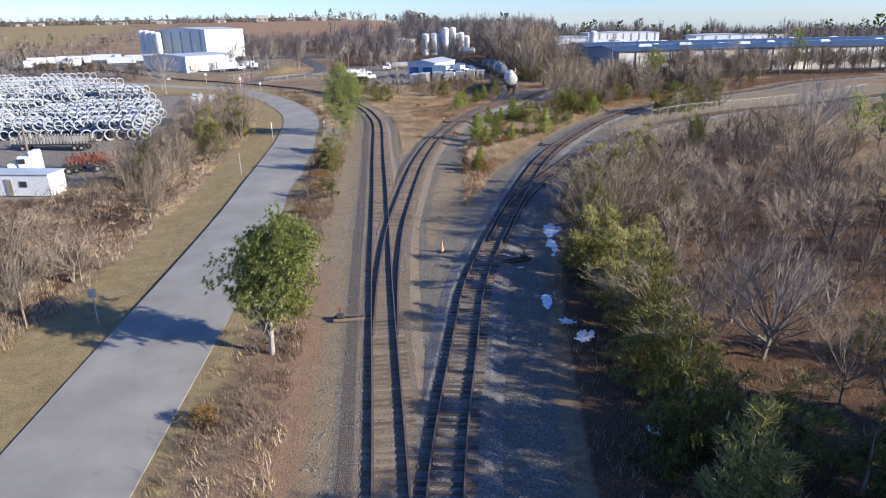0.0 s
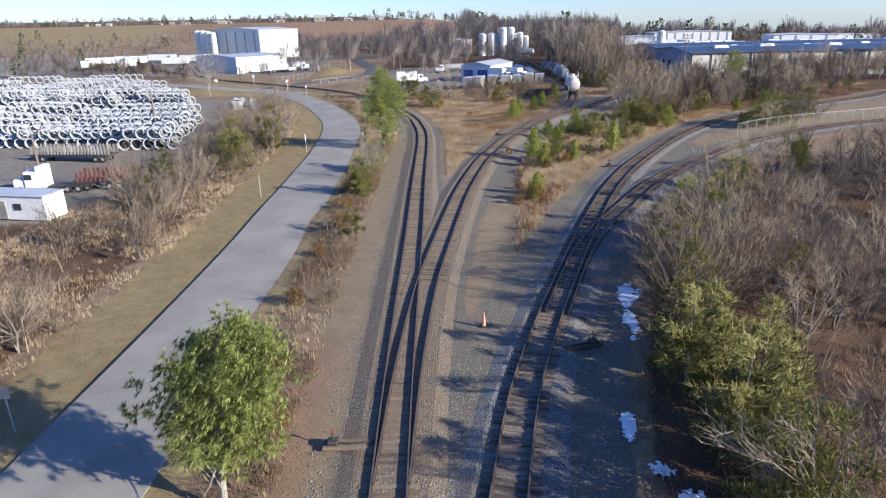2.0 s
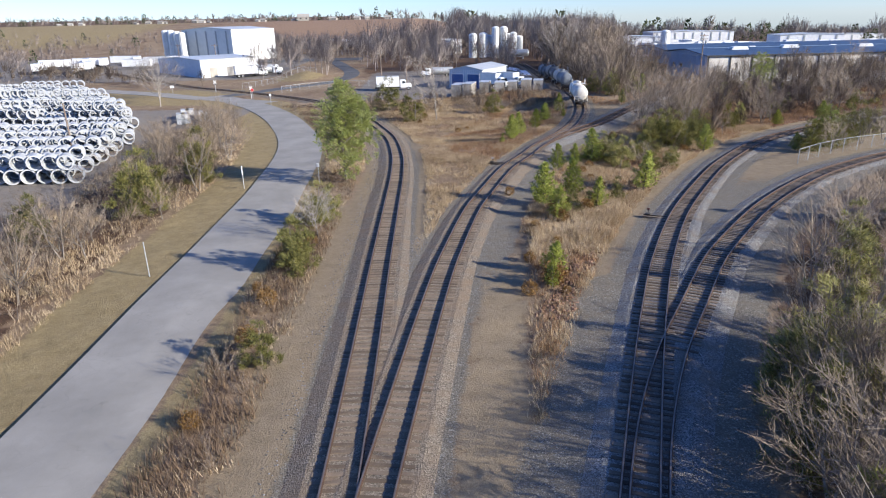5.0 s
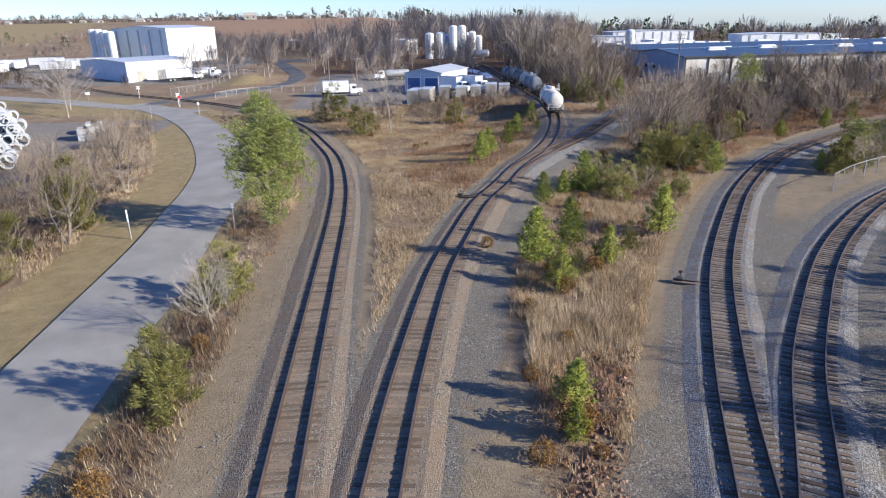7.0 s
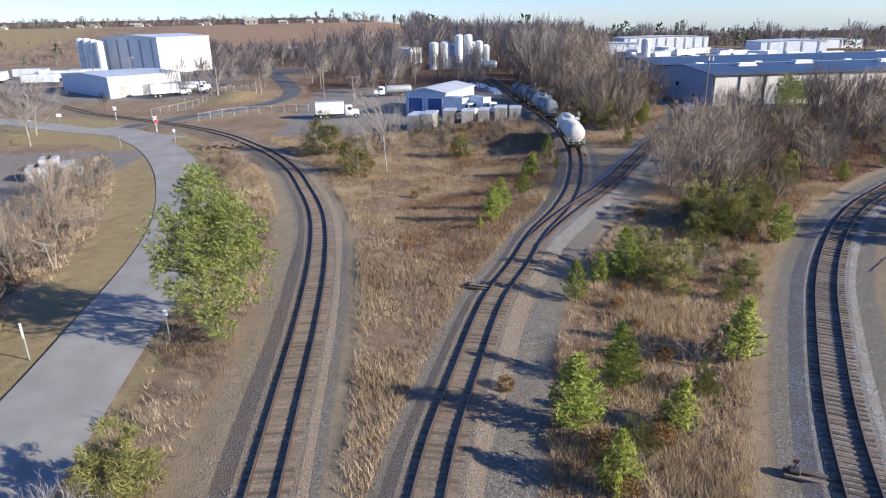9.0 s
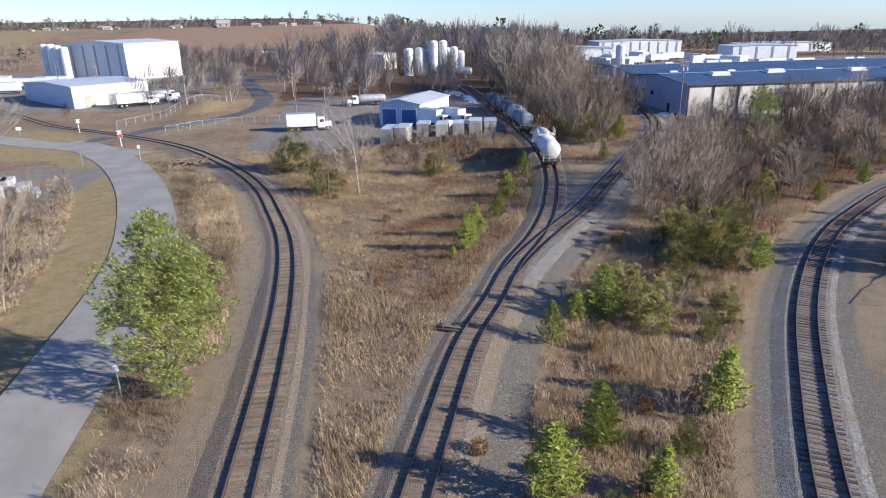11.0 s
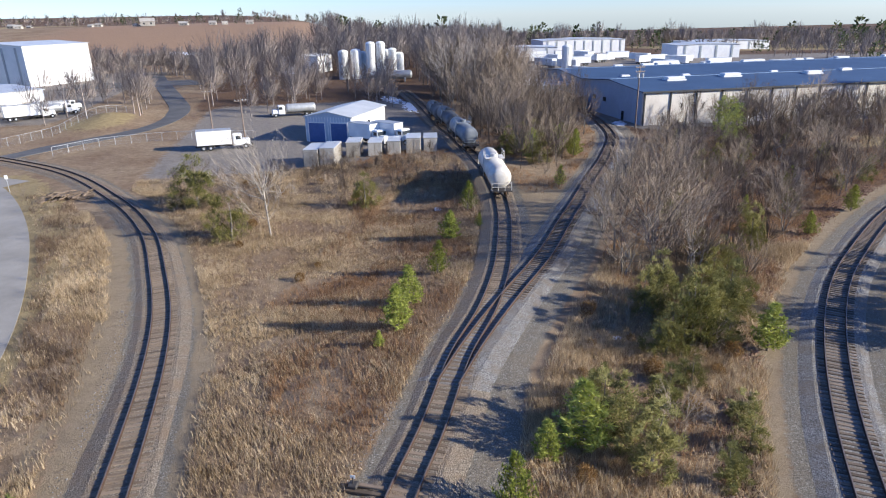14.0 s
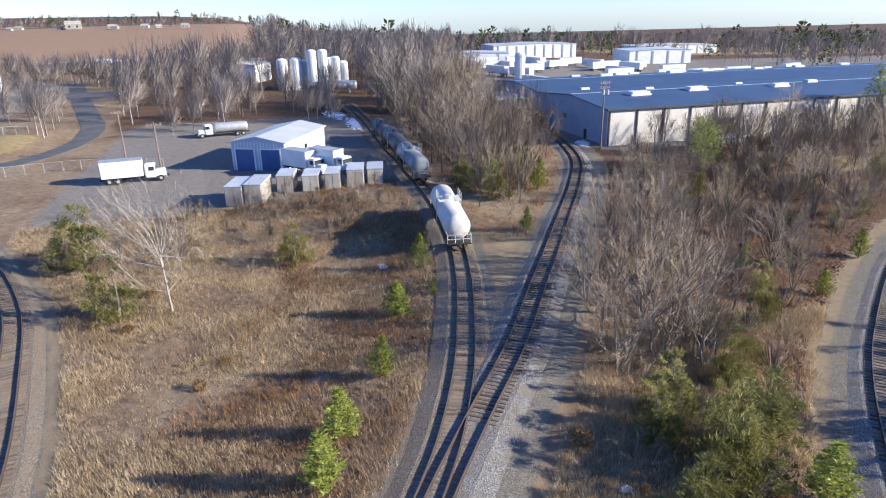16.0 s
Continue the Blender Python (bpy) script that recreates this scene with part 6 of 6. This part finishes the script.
scatter(18, 56, (-36, -6), (14, 195), verge, 1.2, lambda x, y, r: brush.put(x, y, r.uniform(0.9, 2.3)))
scatter(19, 10, (-12, -6.5), (18, 110), verge, 4, lambda x, y, r: bushes.put(x, y, r.uniform(0.7, 1.3)))


def strip(x, y):
    o = off(x, y, ("b", "b2", "c"))
    return o["b"][1] > 6.2 and o["c"][1] < -5.8 and (y < 126 or o["b2"][1] > 6.2)


scatter(20, 30, (8, 50), (70, 140), strip, 1.6, lambda x, y, r: brush.put(x, y, r.uniform(0.7, 1.8)))
scatter(21, 30, (8, 46), (72, 140), strip, 2.4, lambda x, y, r: bushes.put(x, y, r.uniform(0.6, 1.3)))
scatter(22, 3, (12, 46), (95, 140), strip, 4, lambda x, y, r: cedars.put(x, y, r.uniform(1.2, 2.4)))


def field(x, y):
    o = off(x, y, ("a", "b"))
    return o["a"][1] > 4.4 and o["b"][1] < -3.4


scatter(23, 8, (-10, 30), (115, 195), field, 3.0, lambda x, y, r: brush.put(x, y, r.uniform(0.8, 1.8)))
scatter(24, 18, (9, 28), (162, 196), field, 1.3, lambda x, y, r: brush.put(x, y, r.uniform(1.6, 3.4)))
scatter(25, 8, (-4, 30), (120, 196), field, 3.0, lambda x, y, r: bushes.put(x, y, r.uniform(0.6, 1.2)))


# ---- dry grass ----
def grass(name, label, n, xs, ys, seed, height, mat, blades=8, spread=0.36, mask=None, clump=0.15):
    rng = np.random.default_rng(seed)
    x, y = rng.uniform(*xs, n), rng.uniform(*ys, n)
    keep = mask(x, y)
    x, y = x[keep], y[keep]
    pick = np.array([noise.noise(Vector((a * clump, b * clump, seed))) for a, b in zip(x, y)])
    keep = rng.random(len(x)) < np.clip(0.55 + pick * 1.6, 0.06, 1)
    x, y, pick = x[keep], y[keep], pick[keep]
    z = land(x, y) - 0.03
    k = len(x)
    hgt = height * (0.7 + 0.5 * np.clip(pick + 0.3, 0, 1)) * rng.uniform(0.6, 1.3, k)
    V, F = np.zeros((k, blades, 3, 3)), None
    ang = rng.uniform(0, 2 * np.pi, (k, blades))
    lean = rng.uniform(0.1, 0.75, (k, blades)) * hgt[:, None]
    hh = hgt[:, None] * rng.uniform(0.55, 1.0, (k, blades))
    bx = x[:, None] + rng.normal(0, spread / 2, (k, blades))
    by = y[:, None] + rng.normal(0, spread / 2, (k, blades))
    w = 0.019
    V[:, :, 0] = np.stack([bx - np.sin(ang) * w, by + np.cos(ang) * w, np.broadcast_to(z[:, None], bx.shape)], -1)
    V[:, :, 1] = np.stack([bx + np.sin(ang) * w, by - np.cos(ang) * w, np.broadcast_to(z[:, None], bx.shape)], -1)
    V[:, :, 2] = np.stack([bx + np.cos(ang) * lean, by + np.sin(ang) * lean, z[:, None] + hh], -1)
    v = V.reshape(-1, 3)
    f = np.arange(len(v)).reshape(-1, 3)
    me = mesh_of(name, v.tolist(), f.tolist(), M[mat])
    tagged(new(name, me), label, "grass", kind="stuff")


def m_field(x, y):
    (da, sa), (db, sb) = near(x, y, "a"), near(x, y, "b")
    return (sa > 3.6) & (sb < -2.9) & (da > 3)


def m_field_edge(x, y):
    (da, sa), (db, sb) = near(x, y, "a"), near(x, y, "b")
    return (sa > 8) & (sb < -3.2) & (sb > -20)


def m_berm(x, y):
    (dr, sr), (da, sa) = near(x, y, "road"), near(x, y, "a")
    return (sr > 5.0) & (sa < -4.6) & (sa > -9.5)


def m_strip(x, y):
    (db, sb), (dc, sc), (d2, s2) = near(x, y, "b"), near(x, y, "c"), near(x, y, "b2")
    return (sb > np.where(y < 92, 6.5, 5.4)) & (sc < -4.6) & ((s2 > 5.6) | (y < 128)) & (y > 52)


def m_verge(x, y):
    (dr, sr), (da, sa) = near(x, y, "road"), near(x, y, "a")
    return (sr > 4.3) & (sr < 9.5) & (sa < -5.0)


def m_left(x, y):
    sr = near(x, y, "road")[1]
    return (sr < -9.0) & (sr > -26)


def m_fork(x, y):
    (db, sb), (d2, s2) = near(x, y, "b"), near(x, y, "b2")
    return (sb > 3.2) & (s2 < -3.2) & (y > 172)


def m_mid(x, y):
    (dc, sc), (d2, s2) = near(x, y, "c"), near(x, y, "b2")
    return (sc < -5.5) & (s2 > 5.4) & (dc > 5)


def m_right(x, y):
    (dc, sc), (d2, s2) = near(x, y, "c"), near(x, y, "c2")
    return (sc > 5.6) & (d2 > 5.4) & ((s2 > 0) | (y < 55))


grass("dry_grass", "tall tan dry grass of the open field", 130000, (-20, 34), (80, 200), 1, 0.5, "grass", mask=m_field)
grass("field_weeds", "brown dry weeds of the open field", 34000, (-20, 34), (80, 200), 2, 0.6, "weeds", mask=m_field, clump=0.09)
grass("russet_field_grass", "russet dry grass near the curving track", 34000, (-8, 34), (120, 205), 12, 0.65, "russet", mask=m_field_edge, clump=0.12)
grass("strip_grass", "tan and russet dry grass between the tracks", 170000, (5, 70), (52, 150), 3, 0.8, "grass", mask=m_strip)
grass("strip_weeds", "russet weeds between the tracks", 60000, (5, 80), (52, 160), 4, 0.6, "russet", mask=m_strip)
grass("verge_grass", "tan weeds between road and track", 16000, (-34, -5), (8, 195), 5, 0.5, "grass", mask=m_verge)
grass("berm_grass", "golden grass on the bank above the track", 26000, (-30, -6), (118, 182), 13, 0.8, "grass", mask=m_berm)
grass("verge_weeds", "grey-brown weed stems between road and track", 52000, (-34, -5), (8, 195), 6, 0.7, "weeds", mask=m_verge)
grass("roadside_grass", "dry tall grass below the roadside brush", 26000, (-48, -22), (12, 190), 7, 0.6, "grass", mask=m_left)
grass("fork_grass", "orange-tan dry grass between the forking tracks", 16000, (24, 78), (150, 235), 9, 0.7, "russet", mask=m_fork)
grass("mid_weeds", "russet undergrowth in the thicket", 26000, (36, 110), (140, 205), 10, 0.7, "russet", mask=m_mid)
grass("wood_weeds", "brown undergrowth among bare trees", 15000, (8, 75), (5, 100), 8, 0.5, "weeds", mask=m_right)


# ---- far woods ----
def far_wood(name, label, n, seed, place, mat_wood="hazed_twig", ever=0.0, hs=(8, 14), tw=0.22, blades=46):
    rng = random.Random(seed)
    bare_s, green = Shape(), Shape()
    for _ in range(n):
        p = place(rng)
        if p is None:
            continue
        x, y = p
        z = z_at(x, y) - 0.3
        h = rng.uniform(*hs)
        b = Vector((x, y, z))
        if rng.random() < ever:
            for k in range(64):
                q = rng.random()
                a = rng.uniform(0, 6.28)
                r = h * 0.22 * (1 - q) ** 0.6 * rng.uniform(0.5, 1.1)
                p0 = b + Vector((r * math.cos(a), r * math.sin(a), h * (0.12 + 0.75 * q)))
                green.leaf(p0, (Vector((math.cos(a), math.sin(a), 0.8)) + rand_dir(rng) * 0.6) * h * 0.1, rand_dir(rng), h * 0.075)
            continue
        bare_s.tube([b, b + Vector((rng.uniform(-.3, .3), rng.uniform(-.3, .3), h * 0.7))], [min(0.22, h * 0.015), 0.03], 3)
        heart, wid, lobe = b + Vector((0, 0, h * 0.3)), h * rng.uniform(0.26, 0.42), rng.uniform(0, 6.28)
        for k in range(blades):
            d = rand_dir(rng, 0.12)
            f = rng.uniform(0.7, 1.0) * (1 + 0.14 * math.sin(3 * math.atan2(d.y, d.x) + lobe))
            e = b + Vector((d.x * wid * f, d.y * wid * f, h * (0.59 + 0.41 * d.z * f)))
            p0 = heart.lerp(e, rng.uniform(0.2, 0.72))
            bare_s.blade(p0, e, tw * 0.85)
            m = p0.lerp(e, 0.55)
            bare_s.blade(m, m + ((e - p0).normalized() + rand_dir(rng, 0.2) * 0.8).normalized() * h * 0.11, tw * 0.6)
    if bare_s.f:
        tagged(new(name, bare_s.mesh(name, M[mat_wood])), label, "trees", kind="stuff")
    if green.f:
        tagged(new(name + "_evergreens", green.mesh(name, M["evergreen"])), "dark evergreens in the far woods", "trees", kind="stuff")


def ring_place(x0, x1, y0, y1, ok=None):
    def place(rng):
        x, y = rng.uniform(x0, x1), rng.uniform(y0, y1)
        return (x, y) if ok is None or ok(x, y) else None
    return place


clear_hill = lambda x, y: not (-210 < x < 10 and 425 < y < 660)
far_wood("back_wood", "bare brown wood behind the industrial yards", 480, 31, ring_place(-34, 110, 345, 520, lambda x, y: not (90 < x and y < 450) and not (-36 < x < 20 and 360 < y < 400) and clear_hill(x, y)), ever=0.0, hs=(12, 22), tw=0.2, blades=80)
far_wood("ridge_wood", "bare woods along the skyline", 1500, 32, ring_place(20, 760, 515, 740, lambda x, y: not (230 < x < 330 and y < 620)), ever=0.1, hs=(9, 19), tw=0.42, blades=34)
far_wood("skyline_trees", "tall round bare trees on the skyline", 70, 38, ring_place(60, 620, 500, 640), ever=0.22, hs=(15, 25), tw=0.3, blades=110)
far_wood("east_wood", "bare woods beyond the warehouse", 420, 33, ring_place(215, 520, 225, 470, lambda x, y: x > 250 or y > 440), ever=0.1, tw=0.3, blades=34)
far_wood("west_wood", "bare woods beyond the pipe yard", 800, 34, ring_place(-480, -130, 270, 520, lambda x, y: y > 0.5 * -x + 160 and not (x > -170 and y > 300)), ever=0.06, hs=(4, 9), tw=0.22, blades=44)
far_wood("hill_wood", "low bare trees along the hill top", 130, 35, ring_place(-420, 60, 665, 800), ever=0.06, hs=(4, 9), tw=0.4, blades=26)
far_wood("horizon_wood", "distant woods on the ridges", 900, 36, ring_place(-1500, 1300, 900, 1700), ever=0.2, hs=(10, 18), tw=1.0, blades=20)
road_gap = lambda x, y: off(x, y, ("back",))["back"][0] > 6 and off(x, y, ("lot",))["lot"][0] > 14 and not (12 < x < 46 and 318 < y < 360)
far_wood("yard_wood", "bare trees round the silos and the back road", 190, 41, ring_place(-66, 34, 262, 400, road_gap), hs=(8, 15), tw=0.12, blades=140)
far_wood("slope_wood", "bare trees beside the curving track", 80, 42, ring_place(105, 260, 160, 215, lambda x, y: off(x, y, ("c",))["c"][0] > 7 and off(x, y, ("c",))["c"][1] < 0), hs=(5, 9), tw=0.1, blades=110)
far_wood("brush_wood", "bare brush beside the pipe yard", 60, 43, ring_place(-95, -44, 25, 76), hs=(3, 6), tw=0.05, blades=130)
far_wood("shade_wood", "bare wood behind the first stretch of track", 60, 44, ring_place(14, 60, -45, 6), hs=(7, 11), tw=0.08, blades=120)
far_wood("hedge_wood", "bare brown hedge along the far side road", 130, 45, ring_place(-200, -62, 236, 300, lambda x, y: off(x, y, ("side",))["side"][1] < -7 and off(x, y, ("a",))["a"][0] > 5 and not (-118 < x < -55 and y > 250)), hs=(3, 6.5), tw=0.12, blades=60)
far_wood("tank_wood", "tall bare trees behind the tank cars", 60, 46, ring_place(44, 80, 270, 350, lambda x, y: x < 70 or y > 340), hs=(14, 22), tw=0.16, blades=120)
far_wood("mid_thicket", "dense bare thicket between the tracks", 190, 51, ring_place(40, 112, 138, 205, mid_wood), mat_wood="twig", hs=(3, 7.5), tw=0.07, blades=150)
far_wood("facade_wood", "row of bare trees before the warehouse front", 130, 55, ring_place(90, 235, 199, 217), mat_wood="twig", hs=(7, 11), tw=0.13, blades=100)
far_wood("hedge_row", "dark bare hedge beyond the side road", 150, 56, ring_place(-175, -72, 246, 290, lambda x, y: 0.55 * -x + 190 < y < 0.55 * -x + 214 and off(x, y, ("a",))["a"][0] > 4), mat_wood="twig", hs=(4, 8), tw=0.16, blades=80)
far_wood("right_thicket", "dense bare thicket beside the siding", 150, 52, ring_place(10, 66, 6, 104, right_wood), mat_wood="twig", hs=(2.5, 5.5), tw=0.045, blades=130)
far_wood("verge_thicket", "low bare brush between road and track", 260, 57, ring_place(-36, -6, 16, 192, verge), mat_wood="twig", hs=(0.9, 2.4), tw=0.022, blades=70)
far_wood("yard_brush", "bare brush in front of the storage yard", 80, 58, ring_place(-14, 31, 181, 203, lambda x, y: off(x, y, ("b",))["b"][0] > 4.5), mat_wood="twig", hs=(1.4, 4.0), tw=0.045, blades=100)
far_wood("left_thicket", "dense bare thicket beside the road", 230, 53, ring_place(-44, -23, 18, 188, left_wood), mat_wood="twig", hs=(2, 4.8), tw=0.04, blades=120)
far_wood("fork_thicket", "dense bare thicket between the forking tracks", 170, 54, ring_place(38, 76, 186, 300, fork), mat_wood="twig", hs=(4, 9), tw=0.075, blades=120)
far_wood("hill_foot_wood", "bare trees at the foot of the bare hill", 170, 37, ring_place(-95, 20, 385, 440), hs=(8, 15), tw=0.2, blades=80)


# ---- houses on the hill ----
def small_house(x, y, rz):
    top = empty("house", local(x, y, z_at(x, y) - 0.2, rz), "small pale house on the far hill", "house", "houses on the hill")
    bm = bmesh.new()
    box(bm, (5, 4, 1.7), (10, 8, 3.4))
    part("wall", bm, M["weathered_grey"], top)
    bm = bmesh.new()
    roof_slab(bm, 10, 8, 3.5, 2.4, along="x")
    part("roof", bm, M["weathered_grey"], top)
    for x0 in (2.5, 7.5):
        bm = bmesh.new()
        box(bm, (x0, -0.03, 1.9), (1.2, 0.1, 1.3))
        part("window", bm, M["glass"], top)
    return top


hs = small_house(-120, 640, 10)
rng = random.Random(5)
for i in range(24):
    hx = rng.choice((-260, -215, -150, -120, -85, -55, -330)) + rng.uniform(-16, 16)
    hy = 632 + rng.uniform(-6, 40)
    copy_thing(hs, local(hx, hy, z_at(hx, hy) - 0.2, rng.uniform(-25, 25)) @ Matrix.Scale(rng.uniform(0.3, 0.55), 4))
